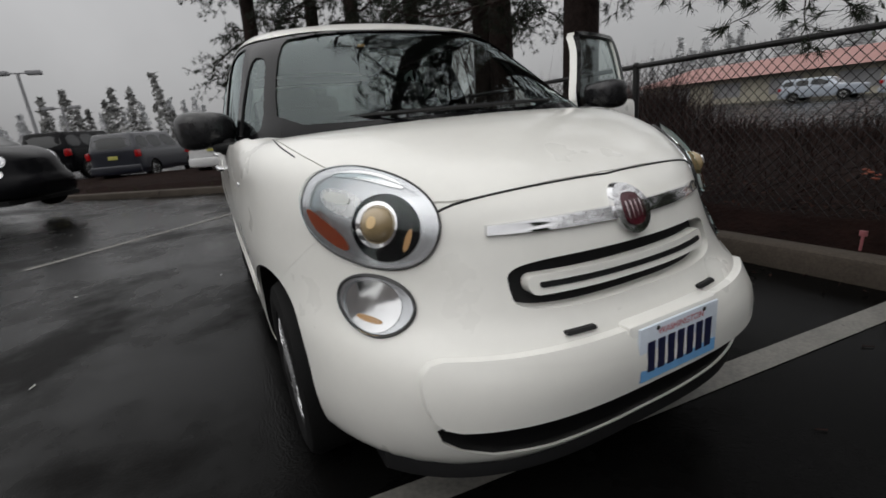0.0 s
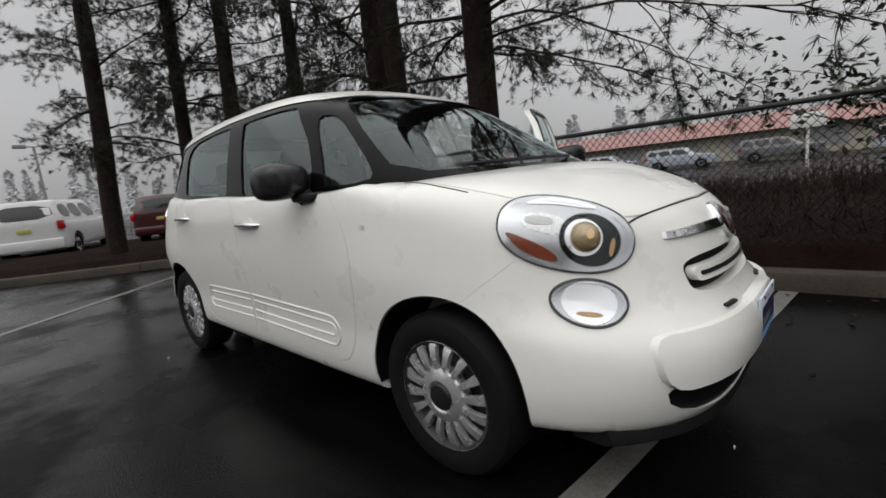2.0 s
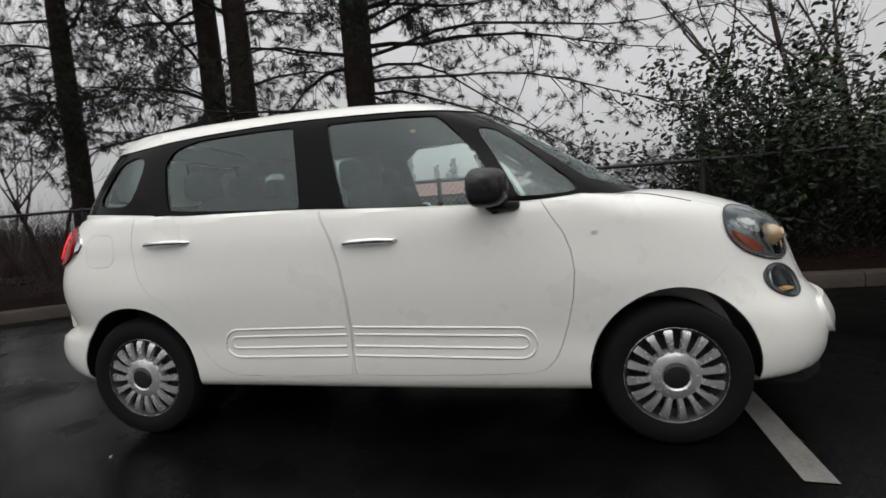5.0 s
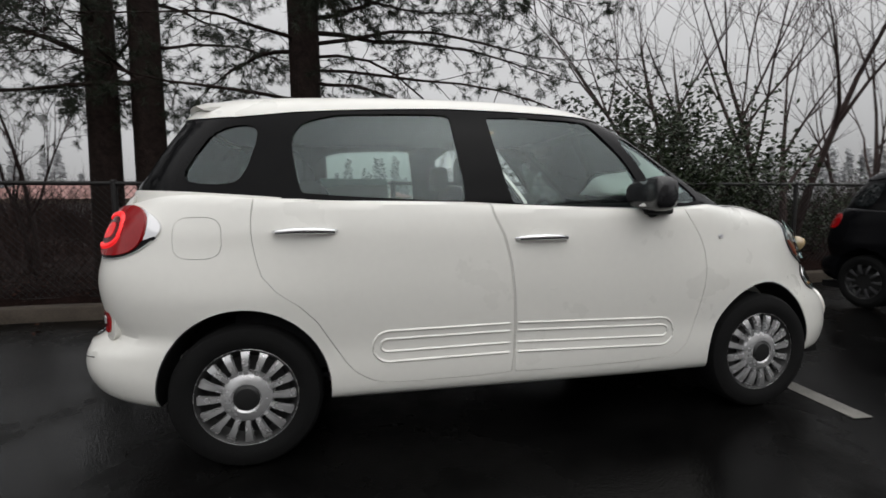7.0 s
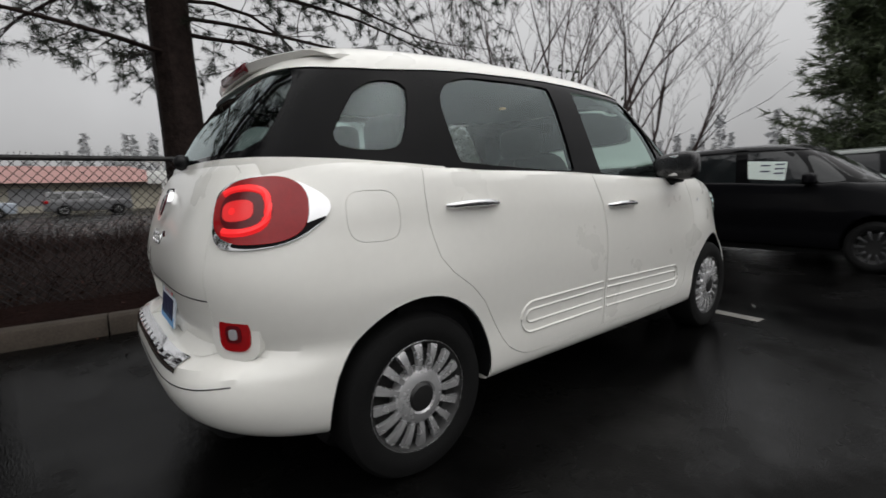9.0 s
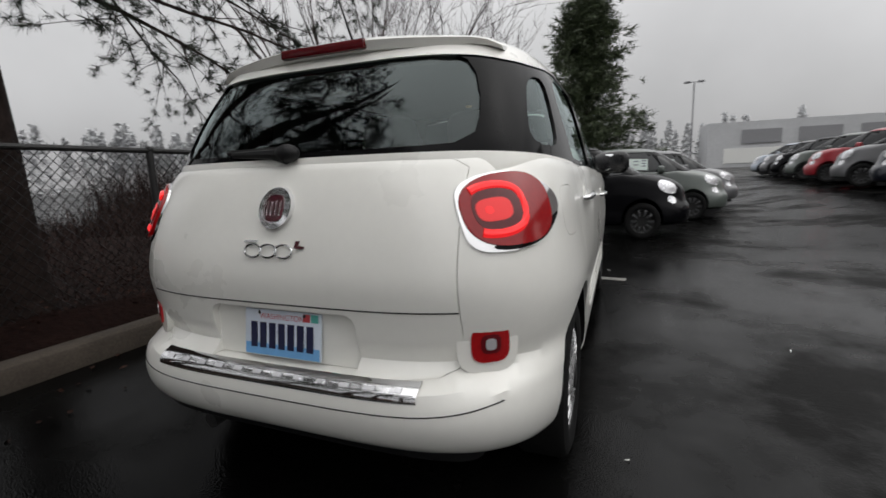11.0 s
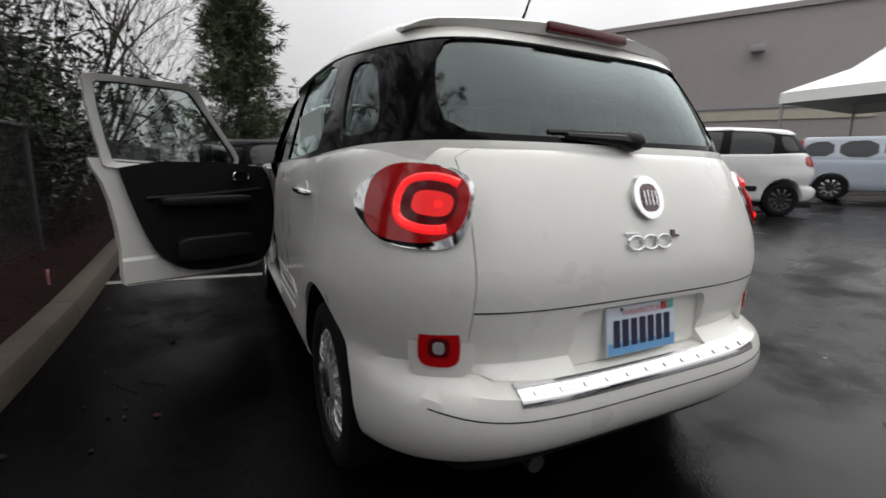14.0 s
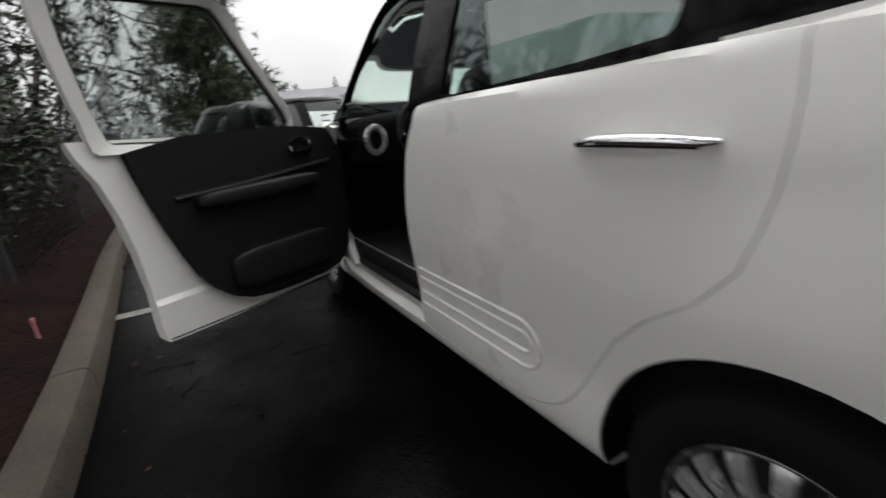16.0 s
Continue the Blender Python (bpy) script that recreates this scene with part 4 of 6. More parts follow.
RIM = lathe([(.03, .02), (.03, .17), (.045, .203), (.086, .212), (.090, .207), (.080, .196), (.060, .19), (.042, .17), (.040, .02)], 48)


def spoke(k, n=16):
    """One blade of the wheel cover, raised and rounded."""
    a = 2 * math.pi * k / n
    p = []
    for r, hw, x in ((.090, .0105, .088), (.115, .0122, .095), (.15, .0150, .096), (.182, .0188, .091), (.204, .0225, .080)):
        for s, dx in ((-1, -.018), (-.8, 0), (.8, 0), (1, -.018)):
            p.append((x + dx, r * math.cos(a) - s * hw * math.sin(a), r * math.sin(a) + s * hw * math.cos(a)))
    f = []
    for i in range(4):
        for j in range(3):
            f.append((i * 4 + j, i * 4 + j + 1, i * 4 + j + 5, i * 4 + j + 4))
    return p, [tuple(reversed(q)) for q in f]


def wheel(parent, m, hub=SILVER):
    t = part("tyre", TYRE, RUBBER, parent)
    t.matrix_basis = m
    r = part("wheel_cover", RIM, CAP_DARK, t, "dark recess of the wheel cover")
    for k in range(16):
        part("spoke", spoke(k), hub, r, "silver wheel cover blade")
    part("cover_rim", lathe([(.050, .201), (.076, .201), (.086, .204), (.089, .209), (.086, .215), (.076, .215)], 48, False), hub, r)
    part("hub_ring", lathe([(.06, .045), (.095, .05), (.102, .062), (.099, .082), (.090, .102), (.076, .110), (.05, .110)], 48, False), hub, r)
    part("hub_cap", lathe([(.08, .056), (.098, .054), (.106, .046), (.109, .02), (.109, .004)], 32), CAP_DARK, r, "dark round hub cap")
    return t


for sy in (1.306, -1.306):
    wheel(car, pose(.755, sy, .315, 8 if sy > 0 else 0, 0, 0))
    wheel(car, pose(-.755, sy, .315, 4, 0, 180))

# ------------------------------------------------------------------ inside the car
part("floor_pan", block((-.77, -1.5, .35), (.77, 1.0, .37)), INTERIOR, car, "dark cabin floor")
part("bulkhead", block((-.76, .93, .372), (.76, 1.0, 1.08)), INTERIOR, car)
part("boot_lining", block((-.6, -1.74, .36), (.6, -1.70, 1.1)), INTERIOR, car)
part("side_lining", block((.755, -1.35, .4), (.785, .90, 1.10)), INTERIOR, car)
part("side_lining", block((-.785, -1.35, .4), (-.755, -.14, 1.10)), INTERIOR, car)
# headlining would be light grey; the dark cloth puts cabin shade into it
hv, hf = solid(cabin, (0, -.32, 1.3), (.3, .9, .12), (1.0, 2.1, .55), (18, 42, 12), -.045)
part("headlining", (hv, [tuple(reversed(f)) for f in hf if min(hv[i][2] for i in f) > 1.555 and min(hv[i][1] for i in f) > -1.40]), SEAT, car, "cloth headlining darkened to the cabin shade")
dash = part("dashboard", join(superball((0, .83, .98), (.74, .20, .15), (.4, .35), 40, 14), block((-.16, .45, .40), (.16, .85, .95), .04)), INTERIOR, car, "dark dashboard")
for x in (-.66, .66):
    part("air_vent", tube([(x + .05 * math.cos(a), .635, 1.0 + .062 * math.sin(a)) for a in [2 * math.pi * k / 20 for k in range(20)]], .016, 8, True), LAMP_SILVER, dash, "pale ring round an air vent")
sw = part("steering_wheel", tube([Vector((-.38, .53, 1.0)) + Matrix.Rotation(radians(-25), 3, "X") @ Vector((.185 * math.cos(a), 0, .185 * math.sin(a))) for a in [2 * math.pi * k / 32 for k in range(32)]], .017, 10, True), BLACK, car, "black steering wheel")
part("wheel_boss", join(superball((-.38, .56, .99), (.075, .04, .07), (.6, .6)), tube([(-.55, .53, 1.0), (-.21, .53, 1.0)], .018, 8), tube([(-.38, .55, .98), (-.38, .60, .84)], .02, 8)), LAMP_SILVER, sw)


def seat(x, y, wide):
    def lean(p):
        q = p.copy()
        q.y -= .22 * (p.z + .3) * .9
        return q
    s = part("seat_cushion", superball((x, y, .62), (wide, .26, .11), (.5, .45), 24, 12), SEAT, car, "dark grey cloth seat")
    part("seat_back", superball((x, y - .22, .93), (wide, .085, .33), (.45, .5), 24, 14, lean), SEAT, s)
    for hx in ([x] if wide < .4 else [-.42, .0, .42]):
        part("headrest", superball((hx, y - .42, 1.31), (.13, .055, .085), (.55, .55), 18, 10), SEAT, s)
        part("headrest_post", tube([(hx - .05, y - .40, 1.18), (hx - .05, y - .415, 1.27)], .008, 6), CHROME, s)


seat(-.38, .20, .25)
seat(.38, .20, .25)
seat(0, -.72, .64)
part("interior_mirror", superball((0, .42, 1.47), (.12, .02, .035), (.5, .5), 20, 8), BLACK, car)
part("cabin_lamp", superball((0, .05, 1.585), (.022, .018, .008), (.6, .6), 16, 8), WARM, car, "small lit roof lamp")
part("pale_window_sheet", block((-.80, -1.06, 1.14), (-.788, -.55, 1.34)), PAPER, car, "pale sheet behind the rear door window")

# ------------------------------------------------------------------ the open driver door
HINGE = Vector((-.85, .875, 0))
OPEN = Matrix.Translation(HINGE) @ Matrix.Rotation(radians(-67), 4, "Z") @ Matrix.Translation(-HINGE)
ld = part("front_door", mirrored(front_door), PAINT, car, "white driver door standing open", sharp=30)
ld.matrix_basis = OPEN


def frame_ring(inner, outer, off, depth):
    n = len(inner)
    p = np.array([(0, a, b) for a, b in inner] + [(0, a, b) for a, b in outer])
    q = solve(cabin, p, p + np.array([1.2, 0, 0]))
    vs = [(-(v[0] + off), v[1], v[2]) for v in q] + [(-(v[0] + off - depth), v[1], v[2]) for v in q]
    fs = []
    for i in range(n):
        j = (i + 1) % n
        fs += [(i, j, n + j, n + i), (2 * n + i, 3 * n + i, 3 * n + j, 2 * n + j), (n + i, n + j, 3 * n + j, 3 * n + i), (i, 2 * n + i, 2 * n + j, j)]
    bm = bmesh.new()
    bv = [bm.verts.new(v) for v in vs]
    for f in fs:
        bm.faces.new([bv[i] for i in f])
    bmesh.ops.recalc_face_normals(bm, faces=bm.faces[:])
    return bm


WIN_IN = dense(sharp_outline([(-.205, 1.555), (-.115, 1.10), (.52, 1.085), (.63, 1.10), (.60, 1.17), (.31, 1.53), (.26, 1.555)], .03), .05)
WIN_OUT = [(a + (-.05 if a < .1 else (.022 if a > .3 else 0)), b + (.03 if b > 1.45 else (-.03 if b < 1.13 else .018))) for a, b in WIN_IN]
part("door_frame", frame_ring(WIN_IN, WIN_OUT, -.006, .045), PAINT, ld, "white window frame")
part("frame_outer", frame_ring(WIN_IN, WIN_OUT, .0, .004), BLACK_GLOSS, ld, "black outer window frame")
part("window_seal", tube([(-(solve(cabin, np.array([[0, a, b]]), np.array([[1.2, a, b]]))[0][0] - .03), a, b) for a, b in WIN_IN], .009, 6, True), BLACK, ld)
pane = patch(cabin, (0, 0, 0), (0, 1, 0), (0, 0, 1), WIN_IN, -.02, .004, 5, 1.2)
o = part("door_glass", flip_x(([(abs(v[0]), v[1], v[2]) for v in pane[0]], pane[1])), GLASS_FRONT, ld, "clear door window")
o.visible_shadow = False
TRIM = SH([(-.09, 1.115), (-.06, .95), (.01, .70), (.085, .51), (.21, .40), (.40, .368), (.74, .372), (.83, .44), (.87, .60), (.895, .80), (.87, 1.0), (.80, 1.115)], 1)
tb = prism(TRIM, "x", -.80, -.755)
tp = part("door_trim", tb, INTERIOR, ld, "black door trim panel", sharp=30)
part("armrest", superball((-.735, .40, .86), (.045, .30, .035), (.5, .4), 24, 10), BLACK, tp)
part("door_pocket", join(superball((-.74, .45, .53), (.035, .27, .09), (.4, .35), 24, 12)), BLACK, tp)
part("trim_ridge", tube([(-.752, .04, .885), (-.745, .4, .90), (-.752, .80, .93)], .012, 8), BLACK, tp)
part("inner_handle", tube([(-.742, .64 + .055 * math.copysign(abs(math.cos(a)) ** .7, math.cos(a)), 1.02 + .032 * math.copysign(abs(math.sin(a)) ** .7, math.sin(a))) for a in [2 * math.pi * k / 24 for k in range(24)]], .009, 8, True), CHROME, ld, "chrome inner handle surround")
part("door_latch", join(block((-.845, -.128, .83), (-.815, -.108, .875), .004), superball((-.83, -.122, .98), (.008, .006, .008)), superball((-.83, -.122, .80), (.008, .006, .008))), DISC, ld)
for r in rib_loops(-.10, .735):
    part("door_rib", flip_x(r), PAINT, ld)
handle(.01, .967, -1, ld)
mirror(-1, ld)
part("sill_trim", join(block((-.822, -.12, .366), (-.40, .86, .392), .006), block((-.795, -.12, .38), (-.15, .86, .475), .01)), BLACK, car, "black sill cover")
part("weather_strip", tube([(-.80, -.10, .345), (-.80, .3, .338), (-.80, .70, .338)], .01, 6), BLACK, ld)
part("door_jamb", tube([(-.83, .72, .36), (-.835, .84, .52), (-.84, .885, .75), (-.835, .87, .95), (-.82, .78, 1.09)], .022, 8), PAINT, car, "white door jamb")

# ------------------------------------------------------------------ ground, kerb, beds
def strip_along(path, section, closed_section=True):
    """Sweeps a (side, up) section along a path on the ground."""
    vs, fs, k = [], [], len(section)
    for i, p in enumerate(path):
        a, b = Vector(path[max(i - 1, 0)]), Vector(path[min(i + 1, len(path) - 1)])
        d = (b - a).normalized()
        nrm = Vector((-d.y, d.x))
        for s, z in section:
            q = Vector(p) + nrm * s
            vs.append((q.x, q.y, z))
    for i in range(len(path) - 1):
        for j in range(k if closed_section else k - 1):
            fs.append((i * k + j, i * k + (j + 1) % k, (i + 1) * k + (j + 1) % k, (i + 1) * k + j))
    if closed_section:
        fs += [tuple(range(k)), tuple(reversed(range((len(path) - 1) * k, len(path) * k)))]
    return vs, fs


g = 400
def gz(x):
    """The lot climbs gently towards the building."""
    return float(np.interp(x, [3.2, 4.2, 5.6, 8, 14, 30], [0, .06, .26, .34, .45, .6]))


gx = [-g, -20, 3.2, 3.6, 4.2, 4.9, 5.6, 8, 14, 30, g]
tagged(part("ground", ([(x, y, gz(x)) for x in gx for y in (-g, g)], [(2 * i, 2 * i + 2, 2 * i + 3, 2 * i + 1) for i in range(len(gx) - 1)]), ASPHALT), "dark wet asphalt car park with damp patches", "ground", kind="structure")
KERB_PATH = chaikin([(-2.28, 26), (-2.26, 12), (-2.27, 4.5), (-2.14, 2), (-2.08, .3), (-2.16, -2), (-2.33, -3.4), (-2.38, -4.4), (-2.0, -5.6), (-.9, -6.9), (.2, -7.75), (1.2, -8.55), (2.1, -9.4), (5, -12.2), (9, -16)], 2, closed=False)
KS = [(0, -.02), (.006, .115), (.02, .138), (.045, .148), (.15, .15), (.165, .14), (.17, -.02)]
left = [(-s, z) for s, z in KS]
kp = [Vector(p) for p in KERB_PATH]
run, pieces, acc = [kp[0]], [], 0.0
for a, b in zip(kp, kp[1:]):
    n = max(1, int((b - a).length / .4))
    for i in range(1, n + 1):
        q = a + (b - a) * i / n
        acc += (q - run[-1]).length
        run.append(q)
        if acc > 2.9:
            pieces.append(run)
            run, acc = [q + (b - a).normalized() * .012], 0.0
kerb = tagged(empty("kerb", "weathered tan concrete kerb in long sections", "kerb"), kind="structure")
for r in pieces:
    part("kerb_section", strip_along([tuple(q) for q in r], left), KERB, kerb)
# planted ground behind the kerb, uneven and falling away from the lot
bv, bf = [], []
rows = [tuple(q) for r in pieces for q in r]
depths = [.16, .3, .55, .9, 1.4, 2.2, 3.5, 5.5, 9, 16, 30]
for i, p in enumerate(rows):
    a, b = Vector(rows[max(i - 1, 0)]), Vector(rows[min(i + 1, len(rows) - 1)])
    d = (b - a).normalized()
    nrm = Vector((-d.y, d.x)) * -1
    bend = Vector((-1, -.15 if p[1] > -4 else -.6)).normalized()
    for s in depths:
        w = min(s / 3, 1)
        q = Vector(p) + (nrm * (1 - w) + bend * w) * s
        z = .11 + .10 * noise.noise((q.x * .8, q.y * .8, 3.1)) * min(s, 1) + .05 * noise.noise((q.x * 3, q.y * 3, 1)) + (.12 if s > .5 else 0) - (.03 * max(s - 3, 0))
        bv.append((q.x, q.y, max(z, -.4) if s > .2 else .10))
k = len(depths)
for i in range(len(rows) - 1):
    for j in range(k - 1):
        bf.append((i * k + j, (i + 1) * k + j, (i + 1) * k + j + 1, i * k + j + 1))
tagged(part("planting_bed", (bv, bf), LITTER), "brown leaf-littered bank behind the kerb", "ground", kind="structure")


def painted(name, a, b, w, label="worn white parking line"):
    a, b = Vector(a), Vector(b)
    d = (b - a).normalized()
    n2 = Vector((-d.y, d.x)) * w / 2
    vs, fs, n = [], [], max(2, int((b - a).length / .25))
    for i in range(n + 1):
        q = a + (b - a) * i / n
        j = .006 * noise.noise((q.x * 9, q.y * 9, 5))
        vs += [(*(q + n2 * (1 + j * 12)), .004), (*(q - n2 * (1 - j * 10)), .004)]
    fs = [(2 * i, 2 * i + 1, 2 * i + 3, 2 * i + 2) for i in range(n)]
    tagged(part(name, (vs, fs), LINE, smooth=False), label, "road marking", kind="structure")


painted("parking_line", (1.08, 1.725), (-2.15, 2.04), .115)
painted("parking_line", (2.9, -3.2), (-.75, -6.1), .10)
painted("parking_line", (3.4, 9.9), (-2.1, 10.1), .11)

# ------------------------------------------------------------------ chain-link fence
FX, FZ = -2.78, 1.41
fence = empty("chain_link_fence", "black chain-link fence with top rail along the bank", "fence")
Y0, Y1 = -7.6, 14.0
for y in (-7.6, -5.6, -3.35, -.3, 2.75, 5.8, 8.85, 11.4, 14.0):
    pst = part("post", tube([(FX, y, -.1), (FX, y, FZ + .01)], .03, 12), STEEL_BLACK, fence)
    part("post_cap", superball((FX, y, FZ + .015), (.036, .036, .028), nu=14, nv=8), STEEL_BLACK, pst)
part("top_rail", tube([(FX, Y0 + (Y1 - Y0) * i / 24, FZ + .004 * math.sin(i)) for i in range(25)], .023, 10), STEEL_BLACK, fence)
part("bottom_wire", tube([(FX, Y0, .17), (FX, Y1, .17)], .004, 5), WIRE, fence)
cells = []
pitch, rise = .072, FZ - .17
for s in (1, -1):
    y = Y0 - rise
    while y < Y1 + rise:
        a, b = Vector((FX + .004 * s, y, .17)), Vector((FX + .004 * s, y + s * rise * .92, FZ + .02))
        if Y0 < min(a.y, b.y) and max(a.y, b.y) < Y1:
            cells.append(tube([a, b], .0034, 3))
        y += pitch
nb = join(*cells)
tagged(part("chain_mesh", nb, WIRE, fence, smooth=False), "woven dark chain mesh", kind="stuff")
barbs = []
rng = random.Random(4)
y = Y0
while y < Y1:
    barbs.append(tube([(FX, y, FZ), (FX + rng.uniform(-.012, .012), y + rng.uniform(-.01, .01), FZ + rng.uniform(.03, .05))], .0025, 3))
    y += pitch / 2 * 1.0
tagged(part("twisted_wire", join(*barbs), WIRE, fence, smooth=False), "", kind="stuff")


# ------------------------------------------------------------------ trees and brush
def limb(base, way, length, r, rng, bend=.12, n=6, droop=0.0):
    pts, rad, p, d = [Vector(base)], [r], Vector(base), Vector(way).normalized()
    for i in range(n):
        d = (d + Vector((rng.uniform(-bend, bend), rng.uniform(-bend, bend), rng.uniform(-bend, bend) - droop / n))).normalized()
        p = p + d * length / n
        pts.append(p.copy())
        rad.append(r * (1 - (i + 1) / (n + .6)))
    return pts, rad


def tuft(p, d, size, rng, count=11, spread=.55, width=.036):
    """A brush of thin needles round the end of a twig."""
    vs, fs = [], []
    for _ in range(count):
        w = (Vector(d) * .8 + Vector((rng.gauss(0, spread), rng.gauss(0, spread), rng.gauss(0, spread)))).normalized()
        side = w.cross(Vector((rng.random() - .5, rng.random() - .5, rng.random() - .5))).normalized() * size * width
        k = len(vs)
        q = Vector(p) - Vector(d) * size * rng.random() * .5
        vs += [q - side, q + side, q + w * size * rng.uniform(.6, 1.1)]
        fs.append((k, k + 1, k + 2))
    return vs, fs


def pine(x, y, r, lean, seed, low=2.3, high=7.5, limbs=26, reach=2.6, spread=()):
    rng = random.Random(seed)
    t = empty("pine_tree", "tall dark pine with bare trunk and drooping needle boughs", "tree", "pines behind the fence", (x, y, 0))
    pts = [(lean[0] * h + .03 * math.sin(h + seed), lean[1] * h + .03 * math.cos(h * .8 + seed), h) for h in (-.1, .15, .6, 1.4, 2.4, 3.6, 5, 7, 9.5, 12)]
    girth = [1.35, 1.15, 1.02, 1, .96, .9, .82, .68, .45, .12]
    v = [(p[0] + r * k * math.cos(math.pi * i / 9), p[1] + r * k * math.sin(math.pi * i / 9), p[2]) for p, k in zip(pts, girth) for i in range(18)]
    f = [(j * 18 + i, j * 18 + (i + 1) % 18, (j + 1) * 18 + (i + 1) % 18, (j + 1) * 18 + i) for j in range(9) for i in range(18)]
    v = [Vector(q) + Vector((q[0] - lean[0] * q[2], q[1] - lean[1] * q[2], 0)) * .14 * noise.noise((q[0] * 14 + seed, q[1] * 14, q[2] * 2.2)) for q in v]
    part("trunk", (v, f), BARK, t)
    wood, green = [], []
    starts = [(low + (high - low) * (i + rng.random()) / limbs, rng.uniform(0, 2 * math.pi), reach * rng.uniform(.55, 1.15) * (1 - .35 * i / limbs)) for i in range(limbs)]
    for h, a, ln in starts + list(spread):
        b = (lean[0] * h, lean[1] * h, h)
        lp, lr = limb(b, (math.cos(a), math.sin(a), rng.uniform(-.1, .45)), ln, .020 + .014 * rng.random(), rng, .20, 9, .30)
        wood.append(tube(lp, [max(q, .005) for q in lr], 5))
        for j in range(2, 10):
            for _ in range(3):
                d = (lp[j] - lp[j - 1]).normalized()
                w = (d * .7 + Vector((rng.gauss(0, .6), rng.gauss(0, .6), rng.gauss(-.25, .4)))).normalized()
                sp, sr = limb(lp[j - 1] + (lp[j] - lp[j - 1]) * rng.random(), w, rng.uniform(.25, .85), .007, rng, .28, 5, .25)
                wood.append(tube(sp, [max(q, .003) for q in sr], 3))
                for m in range(2, 6):
                    e = (sp[m] - sp[m - 1]).normalized()
                    for _ in range(2 if m < 5 else 1):
                        f = (e + Vector((rng.gauss(0, .7), rng.gauss(0, .7), rng.gauss(.1, .5)))).normalized() if m < 5 else e
                        tip = sp[m] + f * (rng.uniform(.05, .15) if m < 5 else 0)
                        green.append(tuft(tip, f, rng.uniform(.075, .115), rng, 24, .75, .03))
    tagged(part("bough_wood", join(*wood), BARK, t, smooth=False), kind="stuff")
    tagged(part("crown", join(*green), NEEDLE, t, smooth=False), "dark needle clumps")
    return t


pine(-3.06, -1.27, .20, (-.008, -.01), 1, 2.4, 7, 20, 2.8, [(2.65 + .15 * i, radians(58 + 11 * (i * 7 % 6)), 3.0 + .45 * (i * 3 % 5)) for i in range(16)])
pine(-3.24, -3.08, .175, (.01, -.01), 2, 2.3, 7.5, 20)
pine(-3.18, -3.58, .165, (-.02, -.01), 3, 2.3, 7.5, 20)
pine(-3.15, -6.05, .15, (-.01, .01), 4, 2.3, 7.5, 20)
pine(-2.3, -7.3, .17, (-.03, .0), 5, 2.3, 7.5, 20)
pine(-1.75, -8.5, .15, (-.02, .0), 6, 2.0, 7.5, 20)
pine(-.45, -10.1, .19, (-.05, .0), 7, 2.4, 7.5, 18, 2.2)


def bare_tree(x, y, r, seed, height=5.5, stems=3):
    rng = random.Random(seed)
    t = empty("bare_tree", "leafless winter tree with many thin branches", "tree", "bare trees behind the fence", (x, y, 0))
    stem, wood = [], []

    def fork(base, d, ln, rad, depth):
        lp, lr = limb(base, d, ln, rad, rng, .13, 6, -.12)
        (stem if depth == 3 else wood).append(tube(lp, [max(q, .0035) for q in lr[:-1]] + [.003], 6 if rad > .03 else 4 if rad > .01 else 3))
        if depth == 0:
            return
        for i in range(5 if depth > 1 else 4):
            j = rng.randint(2, 6)
            w = ((lp[j] - lp[j - 1]).normalized() + Vector((rng.gauss(0, .55), rng.gauss(0, .55), rng.uniform(-.05, .45)))).normalized()
            fork(lp[j], w, ln * rng.uniform(.45, .7), max(lr[j] * .7, .004), depth - 1)
    for s in range(stems):
        a = rng.uniform(0, 6.28)
        fork((.08 * math.cos(a), .08 * math.sin(a), 0), (.28 * math.cos(a), .28 * math.sin(a), 1), height * rng.uniform(.6, .85), r * rng.uniform(.7, 1), 3)
    for piece in stem:
        part("stem", piece, TWIG, t)
    tagged(part("branch_wood", join(*wood), TWIG, t), kind="stuff")


bare_tree(-3.6, 5.0, .075, 11, 6.0, 3)
bare_tree(-3.5, 6.4, .08, 12, 6.5, 4)
bare_tree(-3.7, 8.3, .07, 13, 5.5, 3)
bare_tree(-5.0, -9.0, .05, 14, 4.5, 3)
bare_tree(-4.6, -5.2, .045, 15, 4.0, 3)
bare_tree(-3.8, 10.8, .07, 16, 5.5, 3)
bare_tree(-7.5, -13.5, .06, 17, 5.5, 3)


